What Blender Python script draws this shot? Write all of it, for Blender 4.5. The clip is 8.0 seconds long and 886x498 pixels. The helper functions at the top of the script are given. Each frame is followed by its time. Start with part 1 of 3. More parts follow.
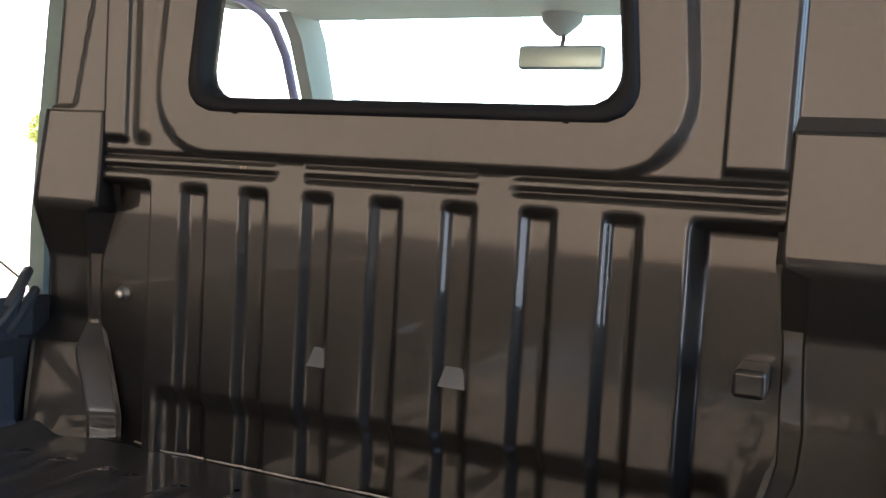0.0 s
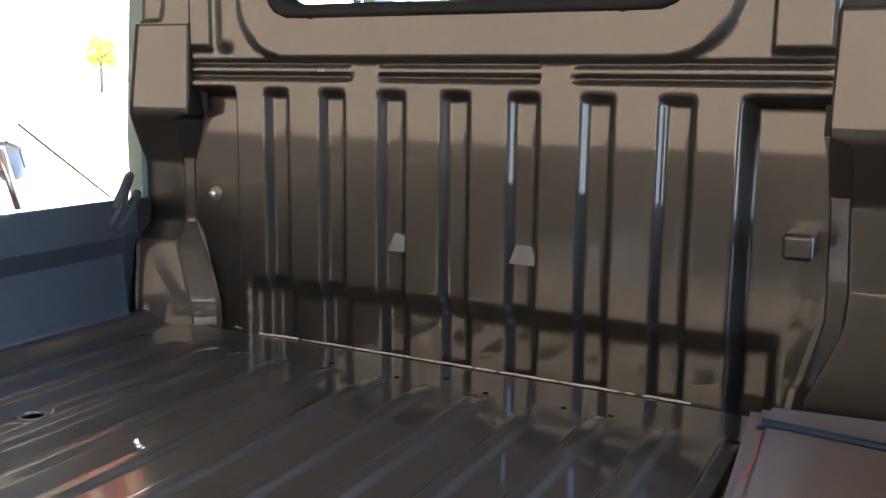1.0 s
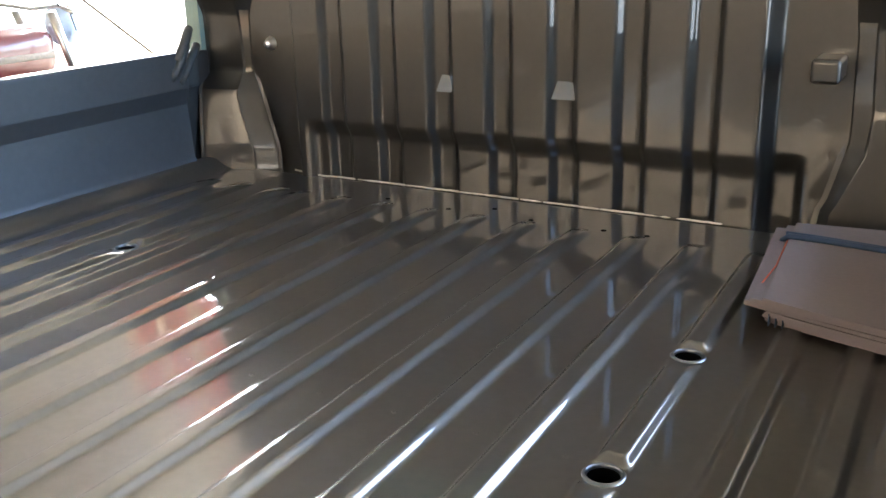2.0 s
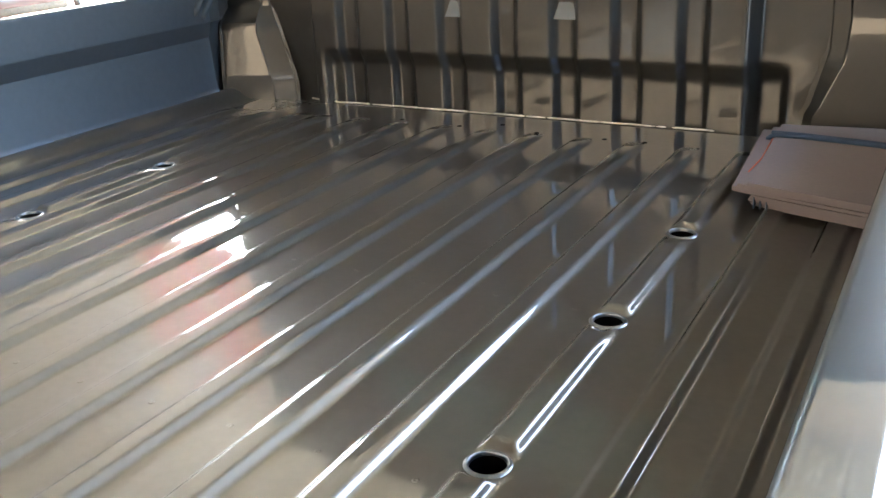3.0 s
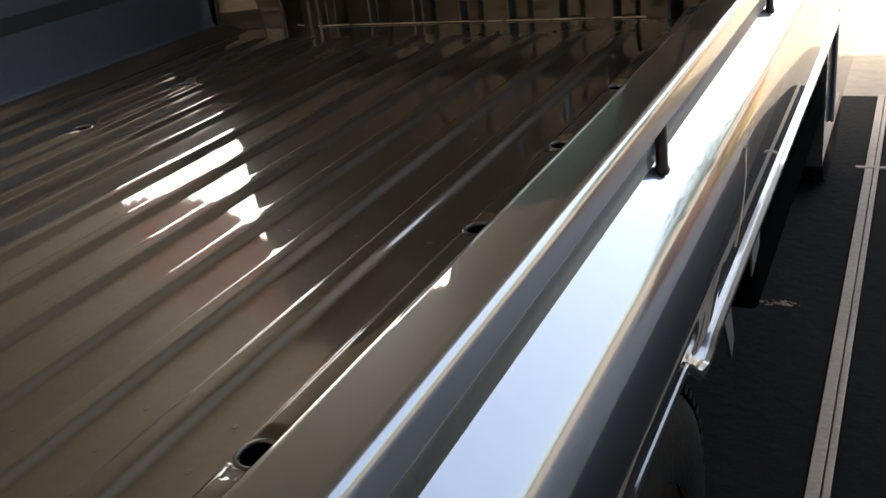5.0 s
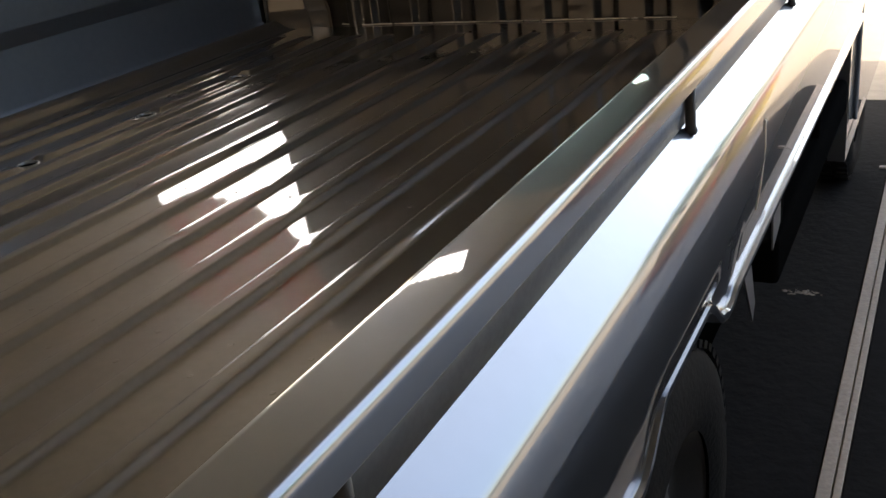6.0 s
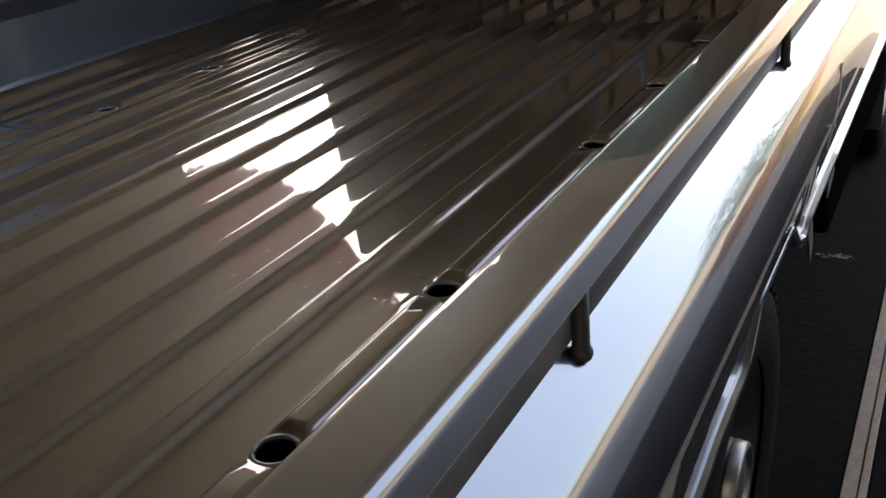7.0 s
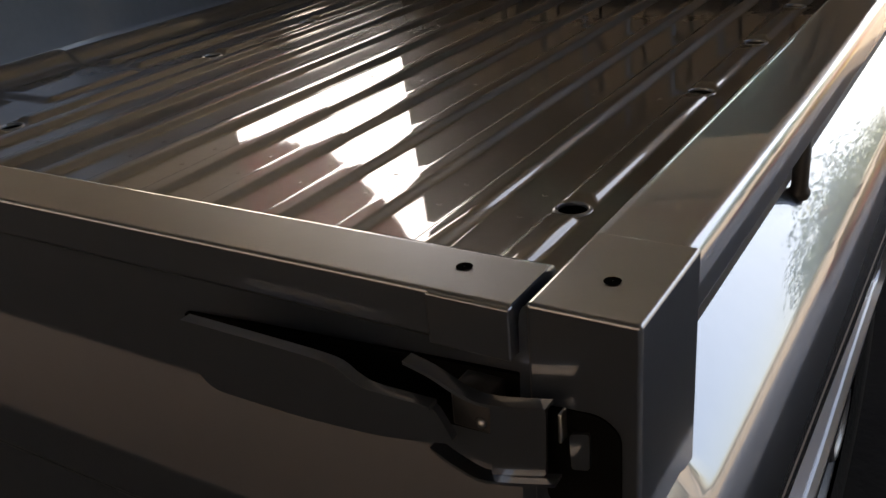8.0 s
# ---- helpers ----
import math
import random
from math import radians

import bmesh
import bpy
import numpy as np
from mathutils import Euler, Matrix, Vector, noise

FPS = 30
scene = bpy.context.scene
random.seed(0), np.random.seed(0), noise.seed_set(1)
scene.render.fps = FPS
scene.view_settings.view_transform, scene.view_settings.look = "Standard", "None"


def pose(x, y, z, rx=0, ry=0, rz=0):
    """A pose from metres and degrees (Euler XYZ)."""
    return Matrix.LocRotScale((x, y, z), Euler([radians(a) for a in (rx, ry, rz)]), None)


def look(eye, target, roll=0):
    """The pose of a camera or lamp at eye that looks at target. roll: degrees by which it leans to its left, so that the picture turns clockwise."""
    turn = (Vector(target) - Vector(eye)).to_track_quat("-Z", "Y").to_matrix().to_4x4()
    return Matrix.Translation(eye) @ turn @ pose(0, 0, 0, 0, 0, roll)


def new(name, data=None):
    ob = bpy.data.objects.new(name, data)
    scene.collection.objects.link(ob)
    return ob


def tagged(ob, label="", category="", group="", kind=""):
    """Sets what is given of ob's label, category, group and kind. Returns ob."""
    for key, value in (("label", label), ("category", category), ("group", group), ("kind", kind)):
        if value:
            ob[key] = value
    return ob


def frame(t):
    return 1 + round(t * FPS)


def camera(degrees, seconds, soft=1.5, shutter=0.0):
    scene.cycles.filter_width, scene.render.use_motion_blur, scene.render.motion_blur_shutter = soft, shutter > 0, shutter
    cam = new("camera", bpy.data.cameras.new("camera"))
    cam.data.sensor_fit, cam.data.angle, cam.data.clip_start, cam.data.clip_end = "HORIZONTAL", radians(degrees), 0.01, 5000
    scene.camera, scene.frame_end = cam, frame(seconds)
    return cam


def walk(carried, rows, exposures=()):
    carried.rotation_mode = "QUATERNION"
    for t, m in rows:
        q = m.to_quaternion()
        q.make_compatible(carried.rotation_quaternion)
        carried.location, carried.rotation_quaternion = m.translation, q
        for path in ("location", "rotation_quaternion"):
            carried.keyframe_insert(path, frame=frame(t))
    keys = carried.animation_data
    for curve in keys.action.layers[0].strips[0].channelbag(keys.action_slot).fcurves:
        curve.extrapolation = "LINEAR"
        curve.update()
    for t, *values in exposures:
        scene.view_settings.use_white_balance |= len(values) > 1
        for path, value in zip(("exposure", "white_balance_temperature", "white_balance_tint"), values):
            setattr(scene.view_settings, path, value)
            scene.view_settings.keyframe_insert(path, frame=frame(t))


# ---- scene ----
cam = camera(51.0, 8.0)
PATH = [
    (0, (0.673, -1.374, 1.297), (-0.129, 0.453, 1.152), 3.4),
    (0.5, (0.688, -1.449, 1.296), (-0.155, 0.356, 1.118), 1.9),
    (1, (0.712, -1.507, 1.275), (-0.185, 0.246, 0.928), 0.8),
    (1.5, (0.739, -1.572, 1.264), (-0.199, 0.113, 0.734), -0.1),
    (3, (0.82, -1.79, 1.228), (-0.11, -0.177, 0.498), -2.9),
    (3.5, (0.856, -1.906, 1.198), (-0.037, -0.289, 0.433), -4.6),
    (4, (0.891, -2.001, 1.198), (0.026, -0.393, 0.381), -6.4),
    (4.5, (0.932, -2.07, 1.207), (0.076, -0.467, 0.371), -7.3),
    (6, (0.996, -2.255, 1.215), (0.073, -0.674, 0.41), -7.3),
    (6.5, (0.981, -2.324, 1.208), (0.044, -0.754, 0.398), -7.0),
    (7, (0.951, -2.393, 1.204), (0.023, -0.834, 0.363), -6.2),
    (7.5, (0.913, -2.464, 1.184), (-0.017, -0.918, 0.322), -6.0),
    (8, (0.895, -2.518, 1.163), (-0.096, -1.004, 0.31), -5.2),
]
EXPOSURES = [(0, 4.15, 5900, 10), (0.6, 3.55, 5900, 9), (1.1, 5.0, 5900, 6), (1.7, 5.25, 6000, 4), (3.0, 5.35, 6100, 1), (3.5, 4.4, 6700, 4), (4.5, 3.0, 7500, 8), (6.5, 2.9, 7300, 10), (8.0, 2.7, 7700, 13)]
walk(cam, [(t, look(eye, target, roll)) for t, eye, target, roll in PATH], EXPOSURES)


# ---- world, sun, exposure ----
GROUND = 0.11
world = bpy.data.worlds.new("sky")
scene.world = world
world.use_nodes = True
wt = world.node_tree
sky = wt.nodes.new("ShaderNodeTexSky")
sky.sky_type, sky.sun_disc = "NISHITA", False
sky.sun_elevation, sky.sun_rotation = radians(55), radians(-40)
sky.dust_density, sky.ozone_density = 4.5, 0.4
wt.links.new(sky.outputs[0], wt.nodes["Background"].inputs[0])
wt.nodes["Background"].inputs[1].default_value = 0.15
sun = new("sun", bpy.data.lights.new("sun", "SUN"))
sun.data.energy, sun.data.angle, sun.data.color = 2.0, radians(0.5), (1.0, 0.95, 0.87)
sun.matrix_world = look((-13.5, 13.2, 30.0), (0, 0, 0))


# ---- materials ----
def material(name, color, rough=0.5, metal=0.0, coat=0.0, vary=0.06, scale=4.0, bump=0.0, bump_scale=60.0, dark=None, spec=0.5):
    m = bpy.data.materials.new(name)
    m.use_nodes = True
    t = m.node_tree
    p = t.nodes["Principled BSDF"]
    p.inputs["Roughness"].default_value = rough
    p.inputs["Metallic"].default_value = metal
    p.inputs["Coat Weight"].default_value = coat
    p.inputs["Coat Roughness"].default_value = 0.02
    p.inputs["Coat IOR"].default_value = 1.6
    p.inputs["Specular IOR Level"].default_value = spec
    geo = t.nodes.new("ShaderNodeNewGeometry")
    n1 = t.nodes.new("ShaderNodeTexNoise")
    n1.inputs["Scale"].default_value, n1.inputs["Detail"].default_value = scale, 6
    t.links.new(geo.outputs["Position"], n1.inputs["Vector"])
    n2 = t.nodes.new("ShaderNodeTexNoise")
    n2.inputs["Scale"].default_value, n2.inputs["Detail"].default_value = scale * 17, 4
    t.links.new(geo.outputs["Position"], n2.inputs["Vector"])
    add = t.nodes.new("ShaderNodeMath")
    add.operation = "ADD"
    t.links.new(n1.outputs[0], add.inputs[0])
    t.links.new(n2.outputs[0], add.inputs[1])
    ramp = t.nodes.new("ShaderNodeMapRange")
    ramp.inputs["From Min"].default_value, ramp.inputs["From Max"].default_value = 0.6, 1.4
    t.links.new(add.outputs[0], ramp.inputs["Value"])
    mix = t.nodes.new("ShaderNodeMix")
    mix.data_type = "RGBA"
    lo = dark or [c * (1 - vary) for c in color]
    hi = color if dark else [min(1, c * (1 + vary)) for c in color]
    mix.inputs[6].default_value, mix.inputs[7].default_value = (*lo, 1), (*hi, 1)
    t.links.new(ramp.outputs[0], mix.inputs[0])
    t.links.new(mix.outputs[2], p.inputs["Base Color"])
    if bump:
        n3 = t.nodes.new("ShaderNodeTexNoise")
        n3.inputs["Scale"].default_value, n3.inputs["Detail"].default_value = bump_scale, 5
        t.links.new(geo.outputs["Position"], n3.inputs["Vector"])
        b = t.nodes.new("ShaderNodeBump")
        b.inputs["Strength"].default_value, b.inputs["Distance"].default_value = bump, 0.01
        t.links.new(n3.outputs[0], b.inputs["Height"])
        t.links.new(b.outputs[0], p.inputs["Normal"])
    return m


PAINT = material("grey_paint", (0.082, 0.100, 0.126), 0.30, 0.85, 1.0, 0.05, 3.0, bump=0.025, bump_scale=14)
PAINT.node_tree.nodes["Principled BSDF"].inputs["Coat IOR"].default_value = 2.0
DULLPAINT = material("dull_grey_paint", (0.100, 0.106, 0.118), 0.46, 0.80, 0.6, 0.08, 4.0, bump=0.02, bump_scale=14)
DULLPAINT.node_tree.nodes["Principled BSDF"].inputs["Coat Roughness"].default_value = 0.10
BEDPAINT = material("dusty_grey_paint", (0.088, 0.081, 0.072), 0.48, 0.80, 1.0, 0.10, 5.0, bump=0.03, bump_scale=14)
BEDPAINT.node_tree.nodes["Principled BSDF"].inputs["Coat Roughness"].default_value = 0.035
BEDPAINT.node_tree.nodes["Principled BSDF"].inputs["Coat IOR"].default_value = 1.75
WALLPAINT = material("matt_grey_paint", (0.035, 0.0335, 0.031), 0.48, 0.80, 0.55, 0.08, 4.0, bump=0.02, bump_scale=14)
WALLPAINT.node_tree.nodes["Principled BSDF"].inputs["Coat Roughness"].default_value = 0.05
BLACK = material("black_rubber", (0.012, 0.012, 0.013), 0.55, vary=0.3, scale=20)
SEAL = material("window_rubber", (0.007, 0.008, 0.010), 0.65, spec=0.2, vary=0.2, scale=20)
# Black that stands for shade in holes, behind the latch and under the bed.
SHADE_BLACK = material("shade_black", (0.003, 0.003, 0.003), 0.9, spec=0.0)
STEEL = material("steel", (0.5, 0.5, 0.5), 0.3, 1.0, vary=0.1, scale=20)
CAPSTEEL = material("dull_steel", (0.22, 0.225, 0.235), 0.38, 1.0, vary=0.15, scale=20)
RIM = material("dark_rim", (0.05, 0.052, 0.055), 0.45, 0.6, vary=0.2, scale=15)
TYRE = material("tyre", (0.004, 0.004, 0.0043), 0.75, spec=0.08, vary=0.3, scale=10, bump=0.2, bump_scale=120)
LINING = material("cab_lining", (0.16, 0.22, 0.21), 0.8, vary=0.08, scale=10)
TRIM = material("cab_trim", (0.03, 0.033, 0.035), 0.6, vary=0.2, scale=10)
CARD = material("cardboard", (0.125, 0.104, 0.107), 0.8, vary=0.07, scale=8, bump=0.1)
CORD = material("blue_cord", (0.010, 0.028, 0.065), 0.7, vary=0.3, scale=40)
RED = material("red_line", (0.35, 0.06, 0.02), 0.7)
# Near-black albedo: the roof's shade on the slab is put into the colour.
SHADED_CONCRETE = material("shaded_concrete", (0.007, 0.0068, 0.007), 0.95, spec=0.05, vary=0.35, scale=1.5, bump=0.3, bump_scale=40)
BEAD = material("sealant", (0.48, 0.45, 0.40), 0.6, vary=0.2, scale=12)
EARTH = material("brown_earth", (0.085, 0.050, 0.028), 0.95, spec=0.1, vary=0.3, scale=2.0, bump=0.4, bump_scale=30)
BOUNCE_GROUND = material("bounce_ground", (0.20, 0.212, 0.225), 0.85, vary=0.25, scale=2.0, bump=0.3, bump_scale=60)
STRIP = material("joint_strip", (0.25, 0.205, 0.165), 0.8, vary=0.25, scale=6, bump=0.3, bump_scale=60)
SAND = material("sand", (0.17, 0.146, 0.114), 0.9, vary=0.15, scale=1.5, bump=0.5, bump_scale=12)
ROOFING = material("roof_underside", (0.45, 0.435, 0.37), 0.6, vary=0.12, scale=0.8)
BACKDROP_TAN = material("backdrop_tan", (0.26, 0.197, 0.132), 0.85, vary=0.1, scale=0.7)
HEADER = material("tan_boards", (0.58, 0.50, 0.40), 0.7, vary=0.1, scale=1.5)
MAROON = material("maroon_paint", (0.11, 0.018, 0.018), 0.35, vary=0.15, scale=6, coat=0.5)
YLEAF = material("yellow_leaves", (0.30, 0.30, 0.04), 0.6, vary=0.4, scale=5)
# Pale tan chosen for the light it returns to the cab wall's flanks.
BLOCKER_PALE = material("blocker_pale", (0.50, 0.455, 0.40), 0.8, vary=0.2, scale=1.5)
OCCLUDER_TAN = material("occluder_tan", (0.34, 0.31, 0.27), 0.8, vary=0.2, scale=1.5)
REDPAINT = material("red_paint", (0.32, 0.07, 0.04), 0.6, vary=0.15, scale=2)


def cloth(name, color):
    """Thin cloth that lets part of the sun through."""
    m = material(name, color, 0.85, vary=0.12, scale=5)
    t = m.node_tree
    p, out = t.nodes["Principled BSDF"], t.nodes["Material Output"]
    through_light, mixed = t.nodes.new("ShaderNodeBsdfTranslucent"), t.nodes.new("ShaderNodeMixShader")
    t.links.new(p.inputs["Base Color"].links[0].from_socket, through_light.inputs[0])
    mixed.inputs[0].default_value = 0.5
    t.links.new(p.outputs[0], mixed.inputs[1])
    t.links.new(through_light.outputs[0], mixed.inputs[2])
    t.links.new(mixed.outputs[0], out.inputs[0])
    return m


PALECLOTH = cloth("pale_cloth", (0.42, 0.32, 0.24))
REDCLOTH = cloth("red_cloth", (0.33, 0.125, 0.085))
YELLOW = material("yellow_paint", (0.26, 0.19, 0.02), 0.6, vary=0.1, scale=2)
LEAF = material("leaves", (0.10, 0.15, 0.03), 0.6, vary=0.5, scale=5)
COVER = material("pale_blue_cloth", (0.42, 0.50, 0.62), 0.8, vary=0.15, scale=6)
BARK = material("bark", (0.12, 0.09, 0.06), 0.9, vary=0.3, scale=6)

glass = bpy.data.materials.new("glass")
glass.use_nodes = True
gt = glass.node_tree
gt.nodes.clear()
go, gm = gt.nodes.new("ShaderNodeOutputMaterial"), gt.nodes.new("ShaderNodeMixShader")
gg, gr = gt.nodes.new("ShaderNodeBsdfTransparent"), gt.nodes.new("ShaderNodeBsdfGlossy")
gg.inputs[0].default_value = (0.80, 0.92, 0.90, 1)
gr.inputs["Roughness"].default_value = 0.02
gf = gt.nodes.new("ShaderNodeFresnel")
gf.inputs[0].default_value = 1.45
gt.links.new(gf.outputs[0], gm.inputs[0])
gt.links.new(gg.outputs[0], gm.inputs[1])
gt.links.new(gr.outputs[0], gm.inputs[2])
gt.links.new(gm.outputs[0], go.inputs[0])
# Cream in this colour stands for the cabin reflected in the mirror.
MIRROR = material("mirror", (0.85, 0.82, 0.72), 0.35, 0.6)
DOORFRAME = material("blue_door_frame", (0.05, 0.07, 0.26), 0.5, vary=0.1, scale=10)


# ---- mesh helpers ----
FLAT = {"corner_cap", "end_plate", "striker", "cab_front", "door_skin", "inside_mirror", "latch_arm", "cab_roof", "side_latch", "rail_bracket"}


def part(name, bm, mat, parent=None, label="", smooth=True):
    me = bpy.data.meshes.new(name)
    bmesh.ops.recalc_face_normals(bm, faces=bm.faces)
    bm.to_mesh(me)
    bm.free()
    me.materials.append(mat)
    if smooth:
        me.shade_smooth()
    ob = new(name, me)
    ob.parent = parent
    if label:
        tagged(ob, label)
    if smooth and name in FLAT:
        crisp(ob)
    return ob


def grid_part(name, xs, ys, point, mat, parent=None, label="", keep=None):
    """A sheet over two rows of numbers, point(a, b) giving each vertex; keep(a, b) says which cells stay."""
    verts = [point(a, b) for b in ys for a in xs]
    n = len(xs)
    faces = []
    for j in range(len(ys) - 1):
        for i in range(n - 1):
            if keep is None or keep((xs[i] + xs[i + 1]) / 2, (ys[j] + ys[j + 1]) / 2):
                k = j * n + i
                faces.append((k, k + 1, k + n + 1, k + n))
    me = bpy.data.meshes.new(name)
    me.from_pydata(verts, [], faces)
    me.materials.append(mat)
    me.shade_smooth()
    ob = new(name, me)
    ob.parent = parent
    if label:
        tagged(ob, label)
    return ob


def box_bm(x0, x1, y0, y1, z0, z1, bevel=0.0, seg=2, bm=None):
    b = bmesh.new()
    bmesh.ops.create_cube(b, size=1.0)
    for v in b.verts:
        v.co = Vector(((x0 + x1) / 2 + v.co.x * (x1 - x0), (y0 + y1) / 2 + v.co.y * (y1 - y0), (z0 + z1) / 2 + v.co.z * (z1 - z0)))
    if bevel:
        bmesh.ops.bevel(b, geom=b.edges[:], offset=bevel, segments=seg, affect="EDGES", profile=0.5)
    if bm is None:
        return b
    me = bpy.data.meshes.new("tmp")
    b.to_mesh(me)
    b.free()
    bm.from_mesh(me)
    bpy.data.meshes.remove(me)
    return bm


def rounded(points, radius, steps=5):
    """Corners of an open or closed outline rounded off, as a list of 2D points."""
    out = []
    n = len(points)
    for i, p in enumerate(points):
        r = radius[i] if isinstance(radius, (list, tuple)) else radius
        a, b, c = Vector(points[i - 1]), Vector(p), Vector(points[(i + 1) % n])
        if r <= 0:
            out.append(tuple(b))
            continue
        d1, d2 = (a - b).normalized(), (c - b).normalized()
        r = min(r, (a - b).length * 0.49, (c - b).length * 0.49)
        for k in range(steps + 1):
            s = k / steps
            out.append(tuple((b + d1 * r) * (1 - s) ** 2 + b * 2 * s * (1 - s) + (b + d2 * r) * s ** 2))
    return out


def extrude_bm(outline, a, b, place, caps=True, steps=1):
    """A closed 2D outline swept from a to b; place(u, v, s) gives the point."""
    bm = bmesh.new()
    rings = []
    for k in range(steps + 1):
        s = a + (b - a) * k / steps
        rings.append([bm.verts.new(place(u, v, s)) for u, v in outline])
    n = len(outline)
    for r0, r1 in zip(rings, rings[1:]):
        for i in range(n):
            bm.faces.new((r0[i], r0[(i + 1) % n], r1[(i + 1) % n], r1[i]))
    if caps:
        bm.faces.new(rings[0])
        bm.faces.new(rings[-1])
    return bm


def lathe_bm(profile, segments=32):
    """A profile of (radius, height) turned about the z axis."""
    bm = bmesh.new()
    rows = [[bm.verts.new((r * math.cos(2 * math.pi * k / segments), r * math.sin(2 * math.pi * k / segments), z)) for k in range(segments)] for r, z in profile]
    for r0, r1 in zip(rows, rows[1:]):
        for k in range(segments):
            bm.faces.new((r0[k], r0[(k + 1) % segments], r1[(k + 1) % segments], r1[k]))
    return bm


def tube(name, points, radius, mat, parent=None, label=""):
    bm = bmesh.new()
    pts = [Vector(p) for p in points]
    rings = []
    for i, p in enumerate(pts):
        d = (pts[min(i + 1, len(pts) - 1)] - pts[max(i - 1, 0)]).normalized()
        q = d.to_track_quat("Z", "Y")
        rings.append([bm.verts.new(p + q @ Vector((radius * math.cos(k * math.pi / 5), radius * math.sin(k * math.pi / 5), 0))) for k in range(10)])
    for r0, r1 in zip(rings, rings[1:]):
        for k in range(10):
            bm.faces.new((r0[k], r0[(k + 1) % 10], r1[(k + 1) % 10], r1[k]))
    bm.faces.new(rings[0])
    bm.faces.new(rings[-1])
    return part(name, bm, mat, parent, label)


def crisp(ob, degrees=50):
    """Flat faces stay flat between their rounded edges."""
    ob.data.set_sharp_from_angle(angle=radians(degrees))
    m = ob.modifiers.new("flat_faces", "WEIGHTED_NORMAL")
    m.keep_sharp, m.weight = True, 100
    return ob


def step(x, a, b):
    """Smooth rise from 0 at a to 1 at b."""
    if a == b:
        return float(x > a)
    s = min(1.0, max(0.0, (x - a) / (b - a)))
    return s * s * (3 - 2 * s)


def ramp(x, a, b, r):
    """A straight rise from 0 at a to 1 at b, rounded over r at both ends."""
    slope = 1.0 / (b - a - r)
    if x <= a:
        return 0.0
    if x >= b:
        return 1.0
    if x < a + r:
        return slope * (x - a) ** 2 / (2 * r)
    if x > b - r:
        return 1.0 - slope * (b - x) ** 2 / (2 * r)
    return slope * (x - a - r / 2)


def bump_between(x, a, b, w):
    """1 between a and b, with soft flanks of width w inside."""
    return step(x, a, a + w) * (1 - step(x, b - w, b))


def spread(lo, hi, coarse, spots, fine, reach):
    """Numbers from lo to hi, closer together near the spots."""
    out, x = [lo], lo
    while x < hi - 1e-6:
        near = any(abs(x - s) < reach for s in spots)
        x = min(hi, x + (fine if near else coarse))
        out.append(x)
    return out


# ---- the truck ----
truck = tagged(new("pickup_truck"), "grey metallic light truck with ribbed open cargo bed, on shaded concrete", "truck")
FLOOR, TOP, BACK = 0.75, 1.03, -2.275
HOLES = (-0.555, -0.862, -1.175, -1.645, -1.935)
PITCH = 0.1045
RIBS = [0.500 - PITCH * k for k in range(10)] + [-0.500]
SIDE_RIBS = (0.605, 0.694)


def rib(x, c):
    """A pressed rib: flat top, straight flanks, rounded feet and shoulders."""
    return ramp(x, c - 0.0235, c - 0.0085, 0.0055) * (1 - ramp(x, c + 0.0085, c + 0.0235, 0.0055))


def floor_height(x, y):
    ends = step(y, BACK + 0.02, BACK + 0.05) * (1 - step(y, -0.16, -0.10))
    h = 0.0085 * max(rib(x, c) for c in RIBS)
    long = step(y, -1.295, -1.272)
    h += 0.0080 * long * max(rib(abs(x), c) for c in SIDE_RIBS)
    # raised pan beside the wheel house
    h += 0.0070 * ramp(abs(x), 0.556, 0.571, 0.0055) * ramp(y, -1.535, -1.505, 0.010) * (1 - ramp(y, -1.325, -1.300, 0.010))
    h *= ends
    for s in (-1, 1):
        for hy in HOLES:
            d = math.hypot(x - s * 0.50, y - hy)
            if d < 0.05:
                w = 1 - step(d, 0.0215, 0.033)
                h = h * (1 - w) + 0.0005 * w
    e = step(abs(x), 0.705, 0.775)
    return FLOOR + h + 0.030 * e * e


def in_hole(x, y):
    return any(math.hypot(abs(x) - 0.50, y - hy) < 0.0175 for hy in HOLES)


rib_edges = [c + d for c in RIBS for d in (-0.021, -0.011, 0.011, 0.021)] + [q * (c + d) for q in (-1, 1) for c in SIDE_RIBS for d in (-0.021, -0.011, 0.011, 0.021)] + [-0.563, 0.563]
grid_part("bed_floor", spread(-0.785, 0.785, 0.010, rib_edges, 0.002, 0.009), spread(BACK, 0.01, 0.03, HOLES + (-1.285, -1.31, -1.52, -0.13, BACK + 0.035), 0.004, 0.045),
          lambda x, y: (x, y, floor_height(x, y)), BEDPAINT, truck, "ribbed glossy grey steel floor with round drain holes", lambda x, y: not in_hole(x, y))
for s in (-1, 1):
    for hy in HOLES:
        ring = part("drain_hole", lathe_bm([(0.0225, 0.0005), (0.0200, 0.0028), (0.0182, 0.0026), (0.0172, 0.0008), (0.0170, -0.002)]), PAINT, truck, "round pressed drain hole")
        # Black plug: the shade inside the hole is in its colour.
        part("opening", lathe_bm([(0.0171, -0.001), (0.0169, -0.030), (0.0002, -0.031)]), SHADE_BLACK, ring)
        ring.location = (s * 0.50, hy, FLOOR)
# Black block that paints the shade beneath the bed.
part("underbody", box_bm(-0.70, 0.70, -2.2, 1.5, 0.42, 0.69), SHADE_BLACK, truck)


# the wall of the cab behind the bed
GROOVES = [-0.436 + 0.1325 * k for k in range(7)]
WIN_X, WIN_Z0, WIN_Z1 = -0.036, 1.402, 1.70


